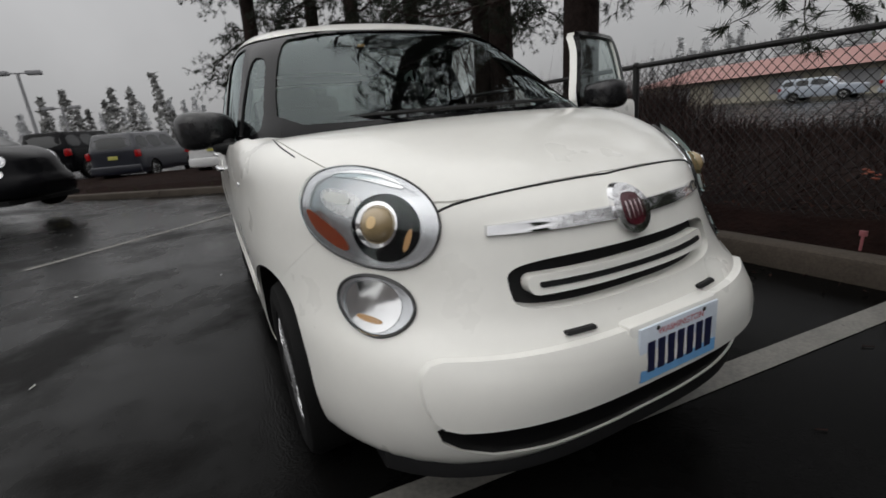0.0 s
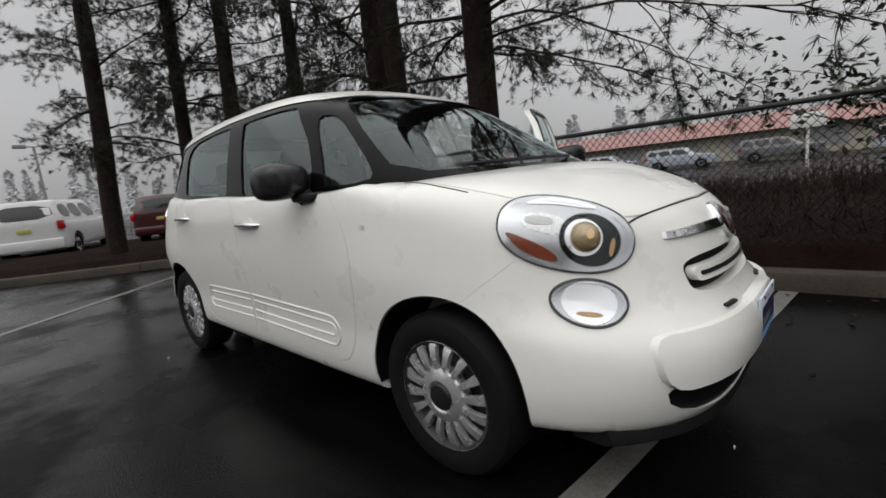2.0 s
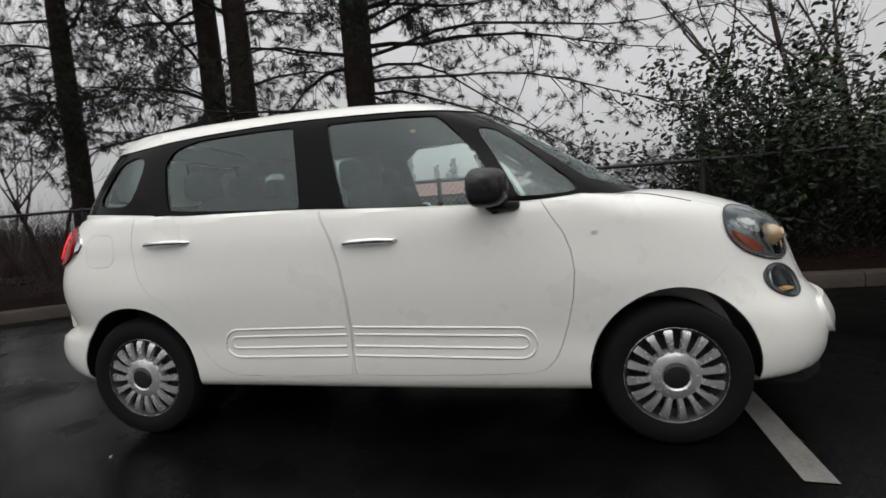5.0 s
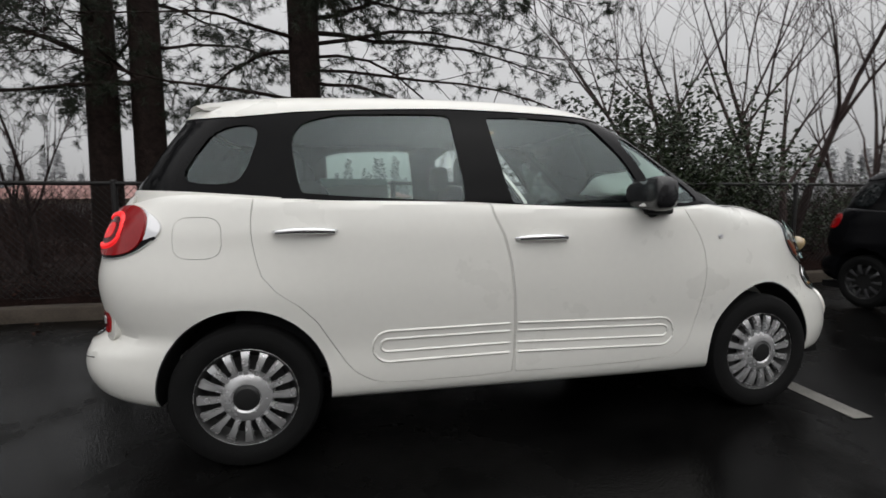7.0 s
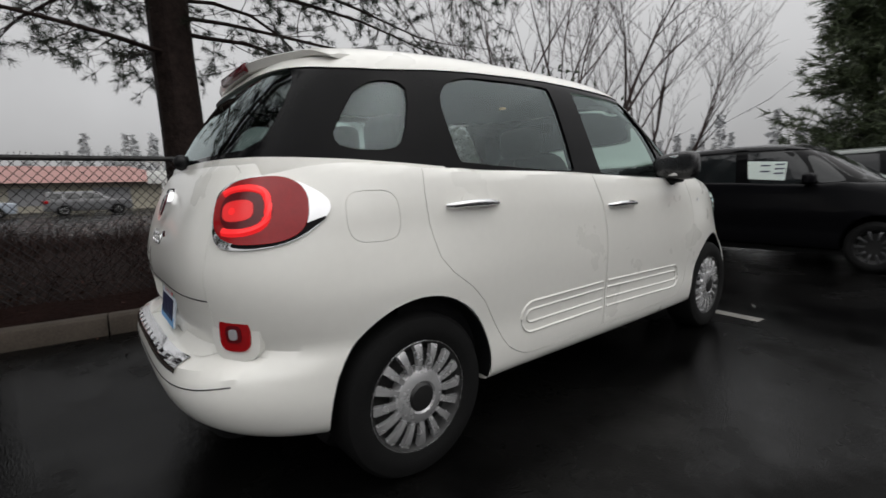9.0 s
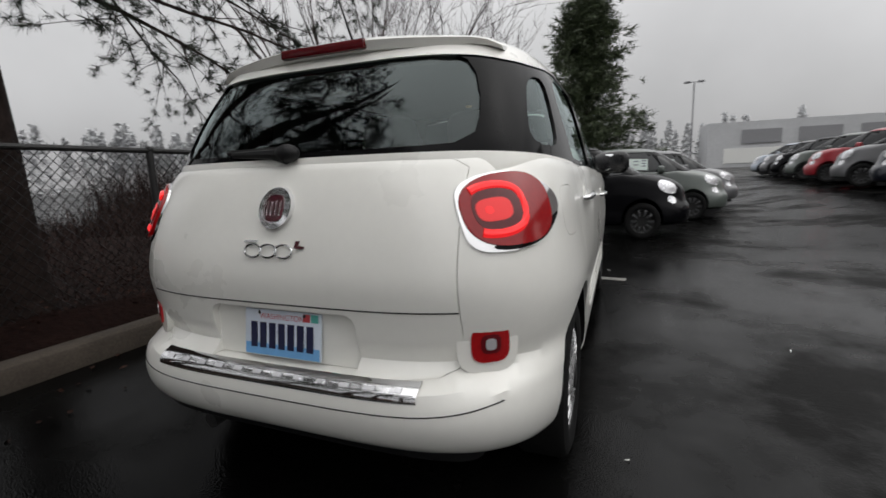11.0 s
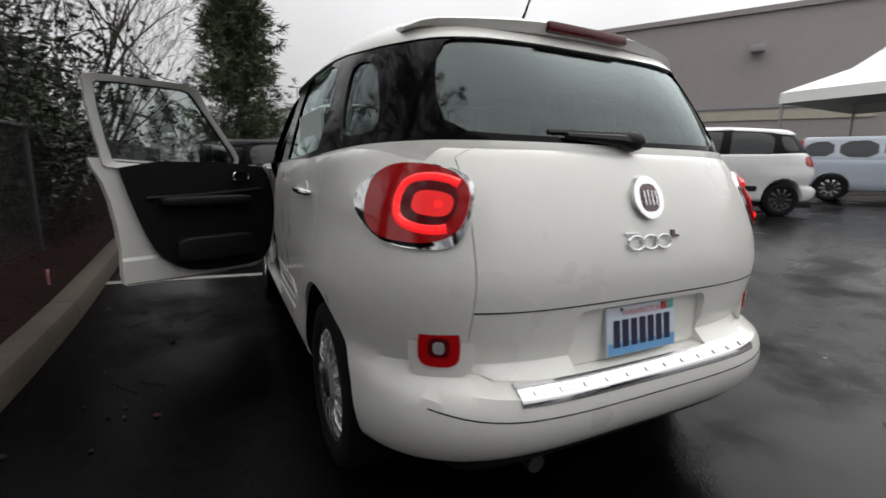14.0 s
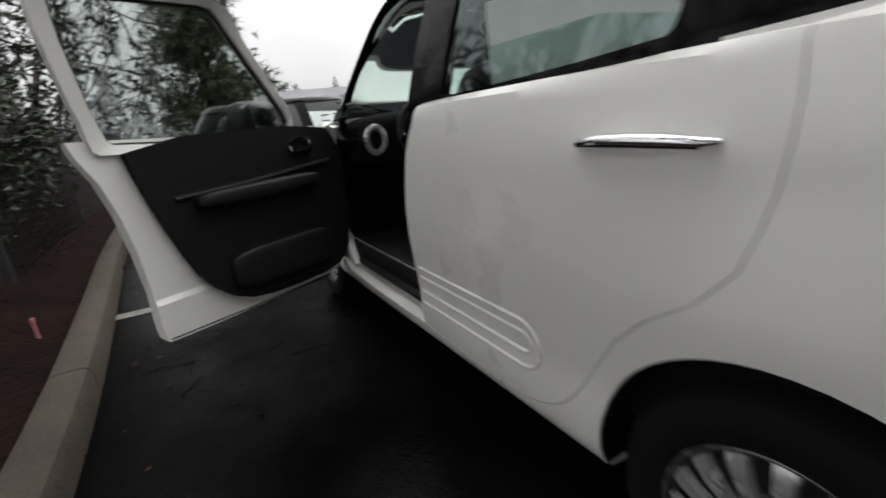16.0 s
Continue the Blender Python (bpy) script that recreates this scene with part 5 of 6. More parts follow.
def leafy_bush(x, y, size, count, seed, mat=LEAF, name="evergreen_shrub", label="broad-leaved evergreen shrub behind the fence", leaf=.075):
    rng = random.Random(seed)
    t = empty(name, label, "shrub", at=(x, y, 0))
    wood, vs, fs = [], [], []
    for i in range(count):
        a = rng.uniform(0, 6.28)
        lp, lr = limb((rng.gauss(0, .1), rng.gauss(0, .1), 0), (.5 * math.cos(a), .5 * math.sin(a), rng.uniform(.7, 1.6)), size * rng.uniform(.6, 1.1), .016, rng, .2, 7, .12)
        wood.append(tube(lp, [max(q, .003) for q in lr], 4))
        for j in range(2, 8):
            for _ in range(30):
                p = lp[j] + Vector((rng.gauss(0, .15), rng.gauss(0, .15), rng.gauss(0, .13)))
                d = Vector((rng.gauss(0, 1), rng.gauss(0, 1), rng.gauss(-.3, .6))).normalized()
                s = d.cross(Vector((rng.gauss(0, 1), rng.gauss(0, 1), rng.gauss(0, 1)))).normalized() * leaf * .24
                k = len(vs)
                ln = leaf * rng.uniform(.7, 1.3)
                up = s.cross(d).normalized() * ln * .1
                vs += [p, p + d * ln * .5 + s + up, p + d * ln, p + d * ln * .5 - s + up]
                fs += [(k, k + 1, k + 2), (k, k + 2, k + 3)]
    tagged(part("stem_wood", join(*wood), TWIG, t), kind="stuff")
    tagged(part("crown", (vs, fs), mat, t, smooth=False), "dark glossy leaves")


leafy_bush(-3.58, 3.72, 2.75, 84, 21, leaf=.092)
leafy_bush(-3.9, 5.3, 2.2, 44, 22, leaf=.09)
leafy_bush(-4.2, 7.6, 2.3, 22, 23)


def conifer(x, y, h, r, seed, mat=CONIFER):
    rng = random.Random(seed)
    t = empty("conifer_tree", "bushy green conifer at the edge of the lot", "tree", at=(x, y, 0))
    part("trunk", tube([(0, 0, -.1), (0, 0, h * .5), (0, 0, h)], [.16, .1, .02], 10), BARK, t)
    wood, green = [], []
    for i in range(int(h * 24)):
        z = h * (.08 + .9 * rng.random())
        ln = r * (1.05 - z / h) ** .75 * rng.uniform(.5, 1.15)
        a = rng.uniform(0, 6.28)
        lp, lr = limb((0, 0, z), (math.cos(a), math.sin(a), rng.uniform(0, .5)), ln, .018, rng, .15, 5, .1)
        wood.append(tube(lp, lr, 3))
        for j in range(1, 6):
            for _ in range(5):
                p = lp[j] + Vector((rng.gauss(0, .24), rng.gauss(0, .24), rng.gauss(0, .18)))
                green.append(tuft(p, (lp[j] - lp[j - 1]).normalized(), rng.uniform(.24, .42), rng, 11, .6, .05))
    tagged(part("bough_wood", join(*wood), BARK, t, smooth=False), kind="stuff")
    tagged(part("crown", join(*green), mat, t, smooth=False), "green needle boughs")


conifer(-.3, 14.9, 7.0, 2.8, 31)

# brush on the bank: twigs, dead leaves
rng = random.Random(7)
tw = []
for i in range(2600):
    y = rng.uniform(-9, 14)
    x = -3.0 - abs(rng.gauss(0, 1.6)) - (.3 if y < -5 else 0)
    if rng.random() < .2:
        x = rng.uniform(-7, -3)
    h = rng.uniform(.25, 1.0) * (1 if x < -3.2 else .6)
    lp, lr = limb((x, y, .1), (rng.gauss(0, .5), rng.gauss(0, .5), 1), h, .005, rng, .3, 4, .2)
    tw.append(tube(lp, [max(q, .0022) for q in lr], 3))
tagged(part("brush", join(*tw), DRYTWIG, smooth=False), "tangle of brown winter brush on the bank", "brush", kind="stuff")
vs, fs = [], []
for i in range(9000):
    y = rng.uniform(-8, 13)
    x = -2.62 - abs(rng.gauss(0, .9))
    if rng.random() < .03:
        x = rng.uniform(-2.3, -1.5)
    z = (.14 + rng.uniform(0, .22) * (x < -2.5)) if x < -2.5 else .008
    d = Vector((rng.gauss(0, 1), rng.gauss(0, 1), rng.gauss(0, .3))).normalized()
    s = d.cross(Vector((rng.gauss(0, .3), rng.gauss(0, .3), 1))).normalized()
    ln = rng.uniform(.02, .055)
    k = len(vs)
    p = Vector((x, y, z))
    vs += [p, p + d * ln * .5 + s * ln * .3 + Vector((0, 0, .006)), p + d * ln, p + d * ln * .5 - s * ln * .3]
    fs += [(k, k + 1, k + 2, k + 3)]
tagged(part("fallen_leaves", (vs, fs), DEADLEAF, smooth=False), "wet brown fallen leaves on the bank", "leaves", kind="stuff")
vs, fs = [], []
for i in range(7000):
    s = rng.random()
    j = rng.randrange(len(rows))
    if rows[j][1] > -5.5:
        continue
    p = Vector((rows[j][0], rows[j][1], .14)) + Vector((-.45, -.6, 0)) * rng.uniform(.5, 5) + Vector((rng.gauss(0, .2), rng.gauss(0, .2), 0))
    w = Vector((rng.gauss(0, .35), rng.gauss(0, .35), 1)).normalized() * rng.uniform(.06, .16)
    k = len(vs)
    vs += [p - Vector((.006, 0, 0)), p + Vector((.006, 0, 0)), p + w]
    fs.append((k, k + 1, k + 2))
tagged(part("grass", (vs, fs), GRASS, smooth=False), "short damp grass on the planted island", "grass", kind="stuff")
for i in range(26):
    a = rng.uniform(0, 6.28)
    x, y = (rng.uniform(-2.1, -1.2), rng.uniform(-.5, 2.4)) if i < 12 else (rng.uniform(-1.5, 4), rng.uniform(-6, 4.5))
    ln = rng.uniform(.03, .30) if i < 12 else rng.uniform(.015, .05)
    lp, lr = limb((x, y, .007), (math.cos(a), math.sin(a), 0), ln, .0035, rng, .12, 4)
    lp = [Vector((q.x, q.y, .006)) for q in lp]
    tagged(part("fallen_twig", tube(lp, [max(q, .002) for q in lr], 5), DRYTWIG if i < 18 else WHITE), "small wet twig lying on the asphalt" if i < 18 else "small pale scrap lying on the asphalt", "litter", "litter on the asphalt")

# ------------------------------------------------------------------ other parked cars
def paint(name, c, rough=.3):
    return material(name, c, rough, coat=.6, vary=.05, scale=3)


P_BLACK, P_WHITE, P_RED, P_GREY, P_GREEN, P_NAVY, P_SILVER = (material("black_car_paint", (.004, .004, .005), .2, vary=.1, scale=3, spec=.1), paint("plain_white_paint", (.62, .62, .62)), paint("red_car_paint", (.30, .02, .03)), paint("grey_car_paint", (.12, .12, .125)), paint("grey_green_car_paint", (.10, .115, .105)), paint("dark_blue_car_paint", (.010, .012, .020)), paint("silver_car_paint", (.36, .40, .46)))
ALLOY = material("dark_alloy_wheel", (.10, .10, .105), .35, metal=.6, vary=.2)
DARKGLASS = material("dark_reflecting_glass", (.010, .012, .013), .05, vary=.1)
SHELL_MESH = shell
CAB = to_mesh(solid(cabin, (0, -.32, 1.3), (.3, .9, .12), (1.0, 2.1, .55), (22, 46, 16)))
for m_ in (SHELL_MESH, CAB):
    m_.polygons.foreach_set("use_smooth", [True] * len(m_.polygons))
ROOF_M = within(less(to_mesh(solid(cabin, (0, -.32, 1.3), (.3, .9, .12), (1.0, 2.1, .55), (22, 46, 16), .008)), to_mesh(solid(cabin, (0, -.32, 1.3), (.3, .9, .12), (1.0, 2.1, .55), (22, 46, 16), -.02))), prism(ROOF, "x", -1.2, 1.2))
ROOF_M.polygons.foreach_set("use_smooth", [True] * len(ROOF_M.polygons))


def shared(name, me, mat, parent, label=""):
    ob = new(name, me)
    ob.parent = parent
    if not me.materials:
        me.materials.append(mat)
    ob.material_slots[0].link = "OBJECT"
    ob.material_slots[0].material = mat
    return tagged(ob, label) if label else ob


WIN_MESH = {}
for nm, pl in (("quarter_glass", QUARTER), ("rear_door_glass", REAR_WIN), ("corner_glass", CORNER_WIN), ("front_door_glass", FRONT_WIN)):
    q = patch(cabin, (0, 0, 0), (0, 1, 0), (0, 0, 1), dense(grow(pl, .012), .08), .004, .01, 3, 1.2)
    q = ([(abs(v[0]), v[1], v[2]) for v in q[0]], q[1])
    WIN_MESH[nm, 1], WIN_MESH[nm, -1] = to_mesh(q), to_mesh(flip_x(q))
SCREEN_M = to_mesh(patch(cabin, (0, .8, 0), (1, 0, 0), (0, 0, 1), dense(grow(SCREEN, .01), .08), .004, .01, 5, 1.4))
LAMP_M = {s: to_mesh(q if s > 0 else flip_x(q)) for s in (1, -1) for q in [patch(lower_body, (.628, 1.722, .895), (-.24, .345, -.125), (0, -.17, .225), ellipse(.20, .12, 32, .9), .008, .03, 3)]}
FOG_M = {s: to_mesh(q if s > 0 else flip_x(q)) for s in (1, -1) for q in [patch(lower_body, (.655, 1.79, .675), (-.135, .17, -.03), (0, .03, .13), ellipse(.09, .06, 24), .008, .03, 3)]}
TAIL_M = {s: to_mesh(q if s > 0 else flip_x(q)) for s in (1, -1) for q in [patch(lower_body, (.715, -1.745, 1.020), (.17, .25, .01), (-.02, .05, .2), ellipse(.13, .10, 28, .8), .01, .03, 3)]}
CLAD_M = {s: to_mesh(q if s > 0 else flip_x(q)) for s in (1, -1) for q in [patch(lower_body, (.4, 0, 0), (0, 1, 0), (0, 0, 1), bar_outline(-.85, .82, .46, .56, .03), .012, .03, 3, 1.2)]}
MIRROR_M = {s: to_mesh(q if s > 0 else flip_x(q)) for s in (1, -1) for q in [superball((.93, .60, 1.165), (.115, .08, .08), (.62, .75), 18, 10)]}
TYRE_M, RIM_M = to_mesh(TYRE), to_mesh(RIM)
SPOKES_M = [to_mesh(spoke(k, 10)) for k in range(10)]


def parked(x, y, turn, mat, label, scale=(1, 1, 1), roof=None, alloy=ALLOY, clad=False, sticker=False, mirrors=None, group="", cap=None):
    c = empty("parked_car", label, "car", group, (x, y, gz(x)))
    c.rotation_euler.z = radians(turn)
    c.scale = scale
    shared("body", SHELL_MESH, mat, c)
    shared("window_surround", CAB, BLACK_GLOSS, c)
    shared("roof", ROOF_M, roof or mat, c)
    for (nm, s), me in WIN_MESH.items():
        shared(nm, me, DARKGLASS, c, "dark side window")
    shared("windscreen", SCREEN_M, DARKGLASS, c)
    for s in (1, -1):
        shared("headlight", LAMP_M[s], LAMP_SILVER, c, "oval headlight")
        shared("fog_lamp", FOG_M[s], LAMP_SILVER, c)
        shared("tail_light", TAIL_M[s], TAIL_RED, c, "red tail light")
        shared("door_mirror", MIRROR_M[s], mirrors or mat, c)
        if clad:
            shared("side_moulding", CLAD_M[s], BLACK, c, "black side moulding")
        for sy in (1.306, -1.306):
            t = shared("tyre", TYRE_M, RUBBER, c)
            t.matrix_basis = pose(.755 * s, sy, .315, 0, 0, 0 if s > 0 else 180)
            r = shared("rim", RIM_M, CAP_DARK, t)
            for k in range(0, 10):
                shared("spoke", SPOKES_M[k], alloy, r)
    if sticker:
        for s in (1,):
            q = patch(cabin, (0, 0, 0), (0, 1, 0), (0, 0, 1), dense([(-.16, 1.18), (.30, 1.15), (.30, 1.40), (-.20, 1.43)], .1), .008, .006, 3, 1.2)
            st = part("window_sticker", ([(abs(v[0]), v[1], v[2]) for v in q[0]], q[1]), PAPER, c, "pale price sheet in the window")
            for a, b, zz in ((-.02, .10, 1.35), (-.02, .10, 1.27), (.16, .27, 1.36), (.16, .27, 1.30), (.16, .27, 1.24)):
                q = patch(cabin, (0, 0, 0), (0, 1, 0), (0, 0, 1), [(a, zz), (b, zz), (b, zz + .018), (a, zz + .018)], .011, .004, 2, 1.2)
                part("print_bar", ([(abs(v[0]), v[1], v[2]) for v in q[0]], q[1]), INK, st)
    # black floor pan that also carries the shade under the car
    part("underbody", block((-.72, -1.9, .17), (.72, 1.9, .25)), BLACK, c)
    return c


SMALL = (.90, .845, .90)
parked(.22, 5.25, -90, P_BLACK, "black small hatchback parked ahead, price sheet in its window", SMALL, sticker=True, group="cars parked ahead")
parked(1.25, 8.0, -90, P_GREEN, "grey-green small hatchback with a price sheet in its window", SMALL, sticker=True, group="cars parked ahead")
parked(2.0, 10.8, -90, P_GREY, "dark grey small car parked beside others", SMALL, sticker=True, group="cars parked ahead")
ROWX = 7.66
for i, (mt, lab, rf) in enumerate([(P_WHITE, "white crossover with black side mouldings", None), (P_BLACK, "black crossover in the sales row", None), (P_NAVY, "dark blue crossover in the sales row", None), (P_GREY, "dark grey crossover in the sales row", None), (P_RED, "red crossover in the sales row", None), (P_GREEN, "grey-green crossover in the sales row", None), (P_BLACK, "black crossover in the sales row", None), (P_GREY, "dark grey crossover in the sales row", None), (P_SILVER, "silver crossover in the sales row", None)]):
    parked(ROWX + .273 * i, 3.31 + 2.944 * i, 55, mt, lab, (1, 1, 1), clad=(i == 0), group="sales row of cars", mirrors=P_WHITE if i < 2 else None)
tagged(part("row_kerb", strip_along(chaikin([(8.75, .15), (6.35, .8), (5.2, 1.3), (4.8, 2.0), (5.0, 3.2), (5.7, 5.8), (6.95, 13.75), (9.55, 39.7)], 2, closed=False), [(-.2, .0), (-.2, .24), (-.17, .27), (.2, .27), (.2, .0)]), KERB), "low concrete kerb before the sales row", "kerb", kind="structure")


def suv_low(p):
    x, y, z = p[:, 0], p[:, 1], p[:, 2]
    w = interp(z, [.2, .35, .7, 1.0, 1.15], [.82, .88, .90, .885, .86])
    g_ = plan(x, y, w, 2.2 + 0 * z, -2.2 + 0 * z, 1.2, -1.5, 3.6, 7)
    top = interp(y, [-2.3, .6, .9, 1.6, 2.1, 2.4], [1.12, 1.10, 1.10, 1.06, 1.0, .9])
    return smax(smax(g_, z - top, .06), .3 - z, .04)


def suv_top(p):
    x, y, z = p[:, 0], p[:, 1], p[:, 2]
    w = interp(z, [1.0, 1.15, 1.5, 1.75], [.87, .85, .74, .66])
    g_ = plan(x, y, w, interp(z, [1.0, 1.1, 1.6, 1.75], [1.2, 1.05, .45, .25]), interp(z, [1.0, 1.1, 1.7], [-2.2, -2.19, -2.02]), .1, -1.5, 6, 8)
    return smax(smax(g_, z - (1.70 - .02 * np.abs(x)), .07), 1.0 - z, .03)


SUV_LOW = less(to_mesh(solid(suv_low, (0, 0, .7), (.4, 1.4, .15), (1.1, 2.6, .8), (20, 50, 18))), *[prism([(y + s * 1.33, z + .35) for y, z in ellipse(.39, .40, 30)], "x", sx * .55, sx * 1.2) for s in (1, -1) for sx in (1, -1)])
SUV_TOP = to_mesh(solid(suv_top, (0, -.6, 1.3), (.3, .9, .12), (1.0, 2.2, .6), (20, 40, 14)))
for m_ in (SUV_LOW, SUV_TOP):
    m_.polygons.foreach_set("use_smooth", [True] * len(m_.polygons))
    m_.set_sharp_from_angle(angle=radians(35))
SUV_WIN = {}
for i, pl in enumerate(([(-2.0, 1.18), (-1.92, 1.55), (-1.38, 1.57), (-1.35, 1.18)], [(-1.25, 1.16), (-1.27, 1.57), (-.55, 1.58), (-.52, 1.15)], [(-.42, 1.15), (-.44, 1.58), (.20, 1.56), (.72, 1.16)])):
    q = patch(suv_top, (0, 0, 0), (0, 1, 0), (0, 0, 1), dense(chaikin(pl, 1), .1), .004, .01, 3, 1.2)
    q = ([(abs(v[0]), v[1], v[2]) for v in q[0]], q[1])
    SUV_WIN[i, 1], SUV_WIN[i, -1] = to_mesh(q), to_mesh(flip_x(q))
SUV_BACK = to_mesh(patch(suv_top, (0, -2, 0), (1, 0, 0), (0, 0, 1), dense(chaikin([(-.70, 1.18), (-.62, 1.56), (.62, 1.56), (.70, 1.18)], 1), .1), .004, .01, 3, 1))
SUV_FRONT = to_mesh(patch(suv_top, (0, .6, 0), (1, 0, 0), (0, 0, 1), dense(chaikin([(-.74, 1.14), (-.60, 1.6), (.60, 1.6), (.74, 1.14)], 1), .1), .004, .01, 3, 1.4))


def suv(x, y, turn, mat, label, scale=(1, 1, 1), spare=False, tall_lamps=False):
    c = empty("parked_suv", label, "car", "cars parked far off", (x, y, gz(x)))
    c.rotation_euler.z, c.scale = radians(turn), scale
    shared("body", SUV_LOW, mat, c)
    shared("cabin", SUV_TOP, mat, c)
    for me in SUV_WIN.values():
        shared("side_window", me, DARKGLASS, c, "dark side window")
    shared("rear_window", SUV_BACK, DARKGLASS, c)
    shared("windscreen", SUV_FRONT, DARKGLASS, c)
    part("rear_bumper", block((-.84, -2.25, .34), (.84, -2.1, .62), .04), BLACK if spare else mat, c)
    part("rear_plate", block((-.16, -2.222, .82), (.16, -2.2, .94), .005), material("yellow_dealer_plate", (.45, .42, .10), .5), c, "yellowish dealer plate")
    for s in (1, -1):
        z0, z1 = (1.0, 1.6) if tall_lamps else (.86, 1.10)
        part("tail_light", block((s * .82 - .075, -2.215 + (.06 if tall_lamps else 0), z0), (s * .82 + .06, -2.0, z1), .03), TAIL_RED, c, "red tail light")
        for sy in (1.33, -1.33):
            t = shared("tyre", TYRE_M, RUBBER, c)
            t.matrix_basis = pose(.77 * s, sy, .35, 0, 0, 0 if s > 0 else 180) @ Matrix.Scale(1.1, 4)
            r = shared("rim", RIM_M, CAP_DARK, t)
            for k in range(10):
                shared("spoke", SPOKES_M[k], SILVER, r)
    if spare:
        part("spare_wheel", moved(TYRE, pose(.2, -2.30, .95, 0, 0, 90)), RUBBER, c, "black covered spare wheel")
    return c


suv(-.2, -16.2, 154, P_WHITE, "white boxy sport utility car on the far side of the island")
suv(2.9, -18.2, 156, P_NAVY, "dark sport utility car seen from behind")
suv(-3.6, -16.4, 154, paint("dark_red_car_paint", (.05, .006, .008)), "dark red car mostly hidden by a trunk", (1, 1, .93))
parked(5.35, -8.5, 62, P_BLACK, "black crossover parked beside the kerbed island", (1.02, 1.02, 1.04), group="cars parked far off")
suv(5.2, -20.5, 156, P_BLACK, "black van parked far off", (1, 1.05, 1.05))
suv(14.2, 2.2, 200, P_SILVER, "silver sport utility car with spare wheel on its tailgate", (1, 1, .97), True, True)
suv(17.5, .2, 190, P_WHITE, "white car parked by the canopy", (1, 1, .85))
suv(19.0, -3.0, 15, P_GREEN, "green sport utility car parked far off", (1, 1, .95))

# ------------------------------------------------------------------ buildings and distance
bl = empty("showroom_building", "large plain grey rendered building", "building", at=(16.2, 20.7, 0))
bl.rotation_euler.z = radians(-61)
part("wall", block((0, 0, -.1), (44, 22, 8.4), .02), BUILDING, bl, "grey rendered wall", smooth=False)
part("parapet", block((-.12, -.12, 8.4), (44.1, 22.1, 8.65)), BUILDING, bl, smooth=False)
for i, x in enumerate((3.2, 11.5, 17.5, 23.5, 29.5)):
    lf = part("wall_lamp", join(block((x - .28, -.55, 6.6), (x + .28, -.08, 6.92), .05), block((x - .06, -.2, 6.8), (x + .06, 0, 7.2))), POST_GREY, bl, "grey wall floodlight")
part("wall_sign", block((7.5, -.06, 3.6), (16, 0, 4.0)), CREAM, bl, "pale strip over the doors")
part("sign_band", block((7.2, -.05, 4.15), (16.3, 0, 4.3)), POST_GREY, bl)
tent = empty("canopy_tent", "white pointed canopy tent by the building", "tent", at=(18.5, 3.8, .5))
hv = [(-2.5, -2.5, 3.3), (2.5, -2.5, 3.3), (2.5, 2.5, 3.3), (-2.5, 2.5, 3.3), (0, 0, 5.3), (-1.2, -1.2, 4.0), (1.2, -1.2, 4.0), (1.2, 1.2, 4.0), (-1.2, 1.2, 4.0)]
part("tent_top", ([*hv, *[(a, b, 2.95) for a, b, _ in hv[:4]]], [(0, 1, 6, 5), (1, 2, 7, 6), (2, 3, 8, 7), (3, 0, 5, 8), (5, 6, 4), (6, 7, 4), (7, 8, 4), (8, 5, 4), (9, 10, 1, 0), (10, 11, 2, 1), (11, 12, 3, 2), (12, 9, 0, 3)]), WHITE, tent, "white fabric top", smooth=False)
for a, b, _ in hv[:4]:
    part("tent_pole", tube([(a * .97, b * .97, 0), (a * .97, b * .97, 3.0)], .05, 8), POST_GREY, tent)


def lamp_post(x, y, h, arms=2):
    p = empty("lamp_post", "tall parking-lot lamp post with box heads, pale in the mist", "lamp post", "lamp posts", (x, y, 0))
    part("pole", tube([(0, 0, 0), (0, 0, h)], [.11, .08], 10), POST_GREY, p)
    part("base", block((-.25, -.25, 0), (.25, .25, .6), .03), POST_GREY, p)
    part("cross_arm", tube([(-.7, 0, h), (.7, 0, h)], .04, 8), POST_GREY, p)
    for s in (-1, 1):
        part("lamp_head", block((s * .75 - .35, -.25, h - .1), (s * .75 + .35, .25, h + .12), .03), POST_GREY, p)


lamp_post(14.65, 25.7, 7.4)
lamp_post(9.4, -32, 4.6 + 1.2)
lamp_post(9.4, -39.5, 4.4)
lamp_post(-2.6, -40, 6.3)
lamp_post(9, 62, 11)
sg = empty("roadside_sign", "small white sign on a post beyond the bank", "sign", at=(-20.6, .8, 0))
part("pole", tube([(0, 0, -.5), (0, 0, 2.5)], .05, 8), WHITE, sg)
part("sign_board", block((-.05, -.55, 1.55), (.05, .55, 2.1), .02), WHITE, sg)
part("sign_cap", block((-.05, -.65, 2.45), (.05, .65, 2.6), .02), WHITE, sg)
rb = empty("roadside_shop", "low cream building with a long mist-paled red roof", "building", at=(-48, -8, -.2))
part("wall", block((-6, -26, 0), (4, 13, 2.5)), CREAM, rb, smooth=False)
part("roof", ([(-7, -27, 2.4), (5, -27, 2.4), (5, 14, 2.4), (-7, 14, 2.4), (0, -23, 3.9), (0, 10, 3.9)], [(0, 1, 4), (1, 2, 5, 4), (2, 3, 5), (3, 0, 4, 5)]), RED_ROOF, rb, "mist-paled red roof", smooth=False)
for i in range(7):
    part("window", block((4.0, -23 + 5 * i, .7), (4.06, -20.5 + 5 * i, 2.0)), POST_GREY, rb)
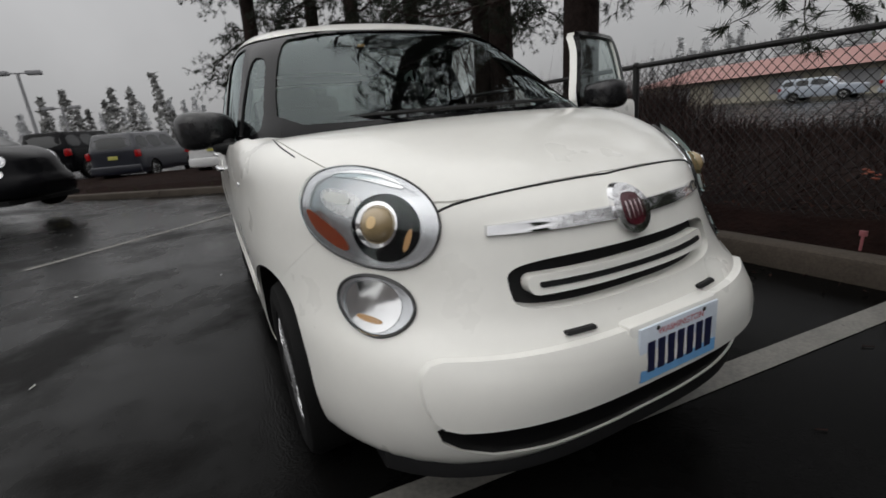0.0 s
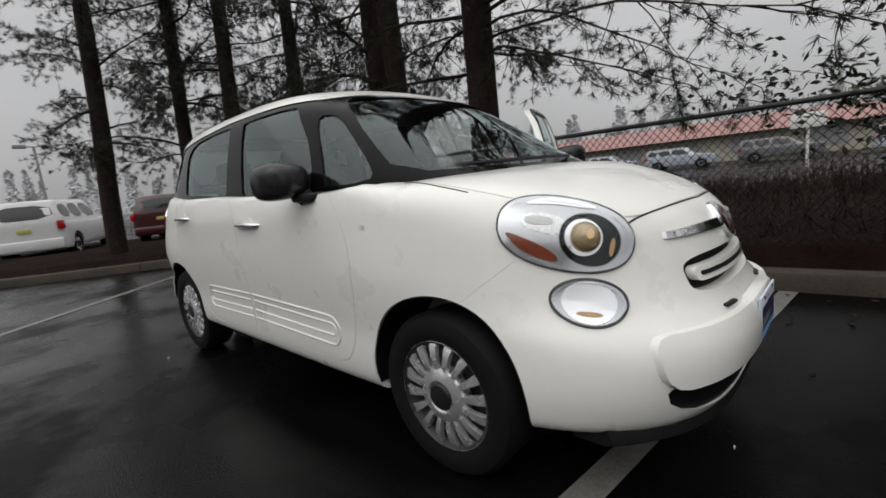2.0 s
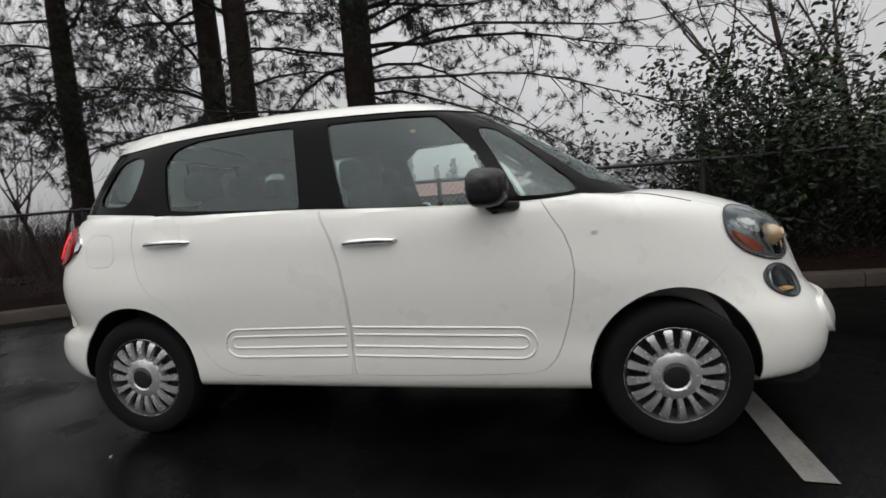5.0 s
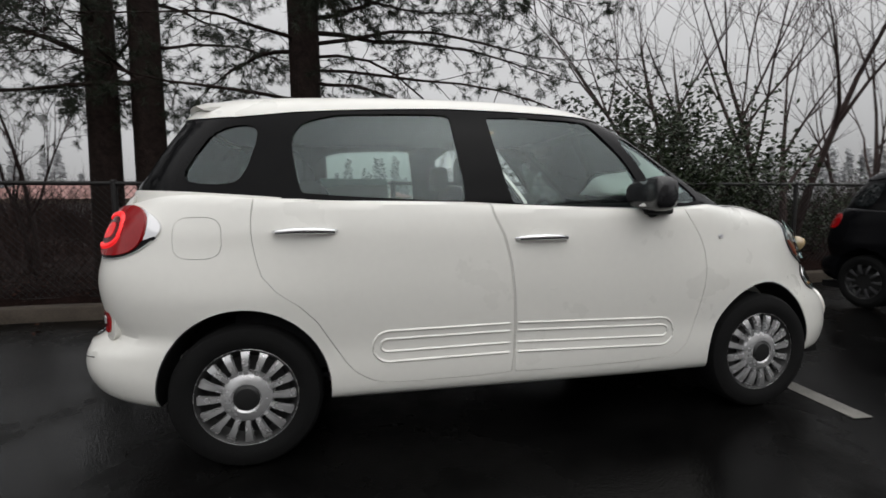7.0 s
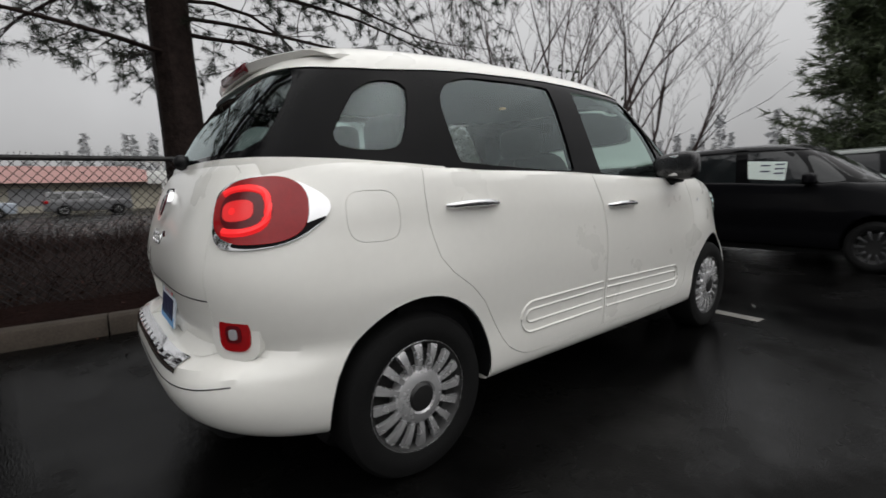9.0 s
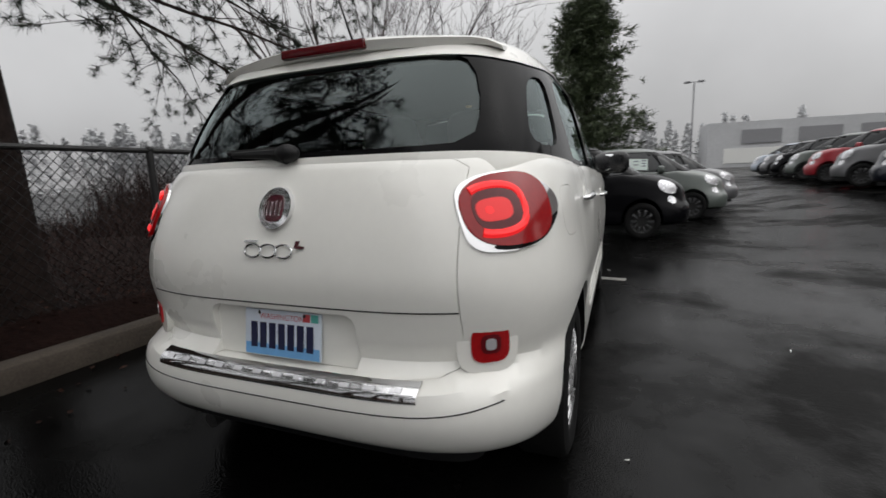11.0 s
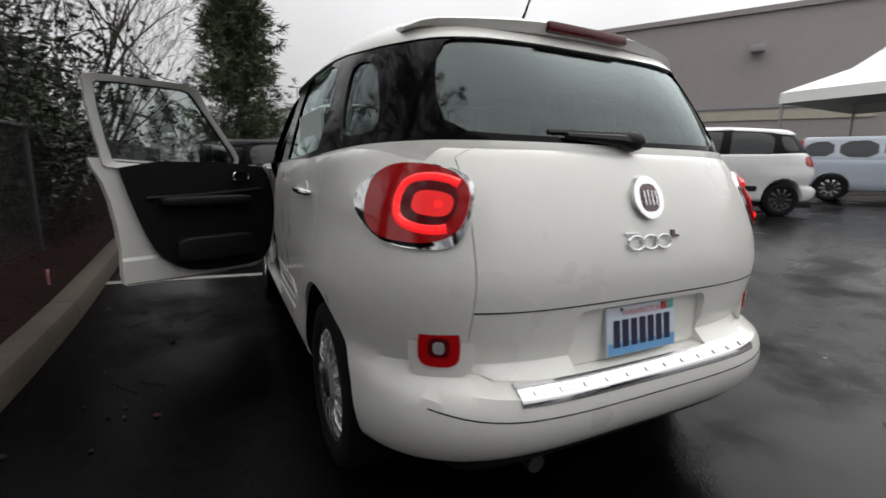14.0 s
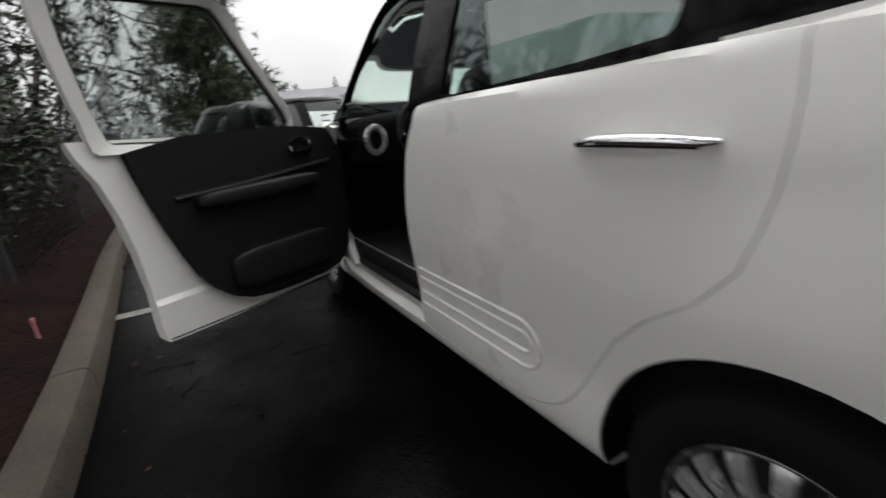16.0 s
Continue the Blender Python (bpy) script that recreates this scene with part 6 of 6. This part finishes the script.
for i, (x, y, mt) in enumerate([(-33, -7, P_SILVER), (-34, -1.5, P_GREY), (-33, 5, P_SILVER), (-34, 10, P_SILVER), (-35, -13, P_SILVER)]):
    suv(x, y, 5, mt, "pale car parked by the roadside in the mist", (1, 1, .85))
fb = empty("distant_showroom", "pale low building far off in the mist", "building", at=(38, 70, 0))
# wall takes the far trees' grey, with the mist already in it
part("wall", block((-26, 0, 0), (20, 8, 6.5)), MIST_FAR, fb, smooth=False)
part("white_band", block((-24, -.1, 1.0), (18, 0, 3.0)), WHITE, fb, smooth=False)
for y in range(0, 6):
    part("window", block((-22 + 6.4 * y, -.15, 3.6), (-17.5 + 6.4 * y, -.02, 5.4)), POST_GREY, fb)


def tree_line(name, label, pts, h, mat, seed, per=1.0, spire=True, clumps=330):
    """Far woods: ragged pointed crowns of many small clumps."""
    rng = random.Random(seed)
    vs, fs = [], []
    for (x0, y0), (x1, y1) in zip(pts, pts[1:]):
        n = int(math.dist((x0, y0), (x1, y1)) * per)
        for i in range(n):
            s = rng.random()
            bx, by = x0 + (x1 - x0) * s + rng.gauss(0, 2), y0 + (y1 - y0) * s + rng.gauss(0, 2)
            hh = h * rng.uniform(.55, 1.1)
            r = hh * (.17 if spire else .3)
            for j in range(clumps):
                z = hh * rng.random() ** .8
                rad = r * (1 - z / hh) ** .8 if spire else r * math.sqrt(max(0, 1 - (2 * z / hh - 1) ** 2))
                a = rng.uniform(0, 6.28)
                p = Vector((bx + rad * math.cos(a) * rng.random() ** .4, by + rad * math.sin(a), z))
                w = hh * rng.uniform(.012, .032)
                k = len(vs)
                for _ in range(4):
                    vs.append(p + Vector((rng.gauss(0, w), rng.gauss(0, w), rng.gauss(-w * .4, w * .8))))
                fs += [(k, k + 1, k + 2), (k, k + 2, k + 3), (k, k + 1, k + 3)]
    tagged(part(name, (vs, fs), mat, smooth=False), label, "trees", kind="stuff")


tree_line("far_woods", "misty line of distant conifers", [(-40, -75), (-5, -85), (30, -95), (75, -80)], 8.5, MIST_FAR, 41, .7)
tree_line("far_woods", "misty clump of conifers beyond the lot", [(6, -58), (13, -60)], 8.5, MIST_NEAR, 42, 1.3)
def thicket(name, label, pts, h, mat, seed, count):
    """Bare misty brush: many thin upright stems."""
    rng = random.Random(seed)
    vs, fs = [], []
    for i in range(count):
        a, b = rng.choice(list(zip(pts, pts[1:])))
        s = rng.random()
        p = Vector((a[0] + (b[0] - a[0]) * s + rng.gauss(0, 1.6), a[1] + (b[1] - a[1]) * s, -.3))
        hh = h * rng.uniform(.35, 1.0) * (.75 + .5 * noise.noise((p.x * .3, p.y * .3, 2)))
        for _ in range(4):
            w = Vector((rng.gauss(0, .35), rng.gauss(0, .35), 1)) * hh * rng.uniform(.5, 1)
            q = p + Vector((rng.gauss(0, .2), rng.gauss(0, .2), 0))
            t = Vector((-w.y + .02, w.x, 0)).normalized() * .02
            k = len(vs)
            vs += [q - t, q + t, q + w]
            fs.append((k, k + 1, k + 2))
    tagged(part(name, (vs, fs), mat, smooth=False), label, "brush", kind="stuff")


thicket("roadside_thicket", "bare misty brush beyond the fence", [(-9, -34), (-9.5, -16), (-10, -6), (-10, 3), (-9, 14), (-9, 30)], 1.7, MIST_WOOD, 43, 9000)
thicket("roadside_thicket", "taller bare brush in the mist", [(-16, -30), (-20, -18), (-19, -12)], 5.0, MIST_WOOD, 46, 2500)
thicket("roadside_thicket", "taller bare brush in the mist", [(-15, 8), (-13, 16), (-10, 26)], 4.5, MIST_WOOD, 47, 2500)
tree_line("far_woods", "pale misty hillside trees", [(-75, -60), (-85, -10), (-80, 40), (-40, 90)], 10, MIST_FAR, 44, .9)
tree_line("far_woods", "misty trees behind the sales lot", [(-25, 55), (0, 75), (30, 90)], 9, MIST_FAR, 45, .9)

# small markers left on the bank
PINK = material("faded_pink_paint", (0.30, 0.10, 0.11), 0.6, vary=0.2, scale=30)
tagged(part("marker_stake", join(tube([(-2.45, 1.66, .05), (-2.452, 1.665, .23)], .009, 6), block((-2.458, 1.645, .20), (-2.444, 1.685, .235), .003)), PINK), "short faded pink stake in the bank", "stake")
ORANGE = material("orange_berry_leaves", (0.32, 0.07, 0.03), 0.6, vary=0.3, scale=30)
sprig = empty("autumn_sprig", "thin brown stem with a few orange autumn leaves", "plant", at=(-3.1, 1.42, .1))
part("stem", tube([(0, 0, 0), (.01, -.01, .2), (0, 0, .40)], [.005, .004, .002], 5), DRYTWIG, sprig)
for i in range(7):
    part("leaf", superball((.03 * math.sin(5.1 * i), .04 * math.cos(3.7 * i), .37 + .03 * math.sin(2.3 * i)), (.016, .022, .007), (1, 1), 8, 5), ORANGE, sprig)
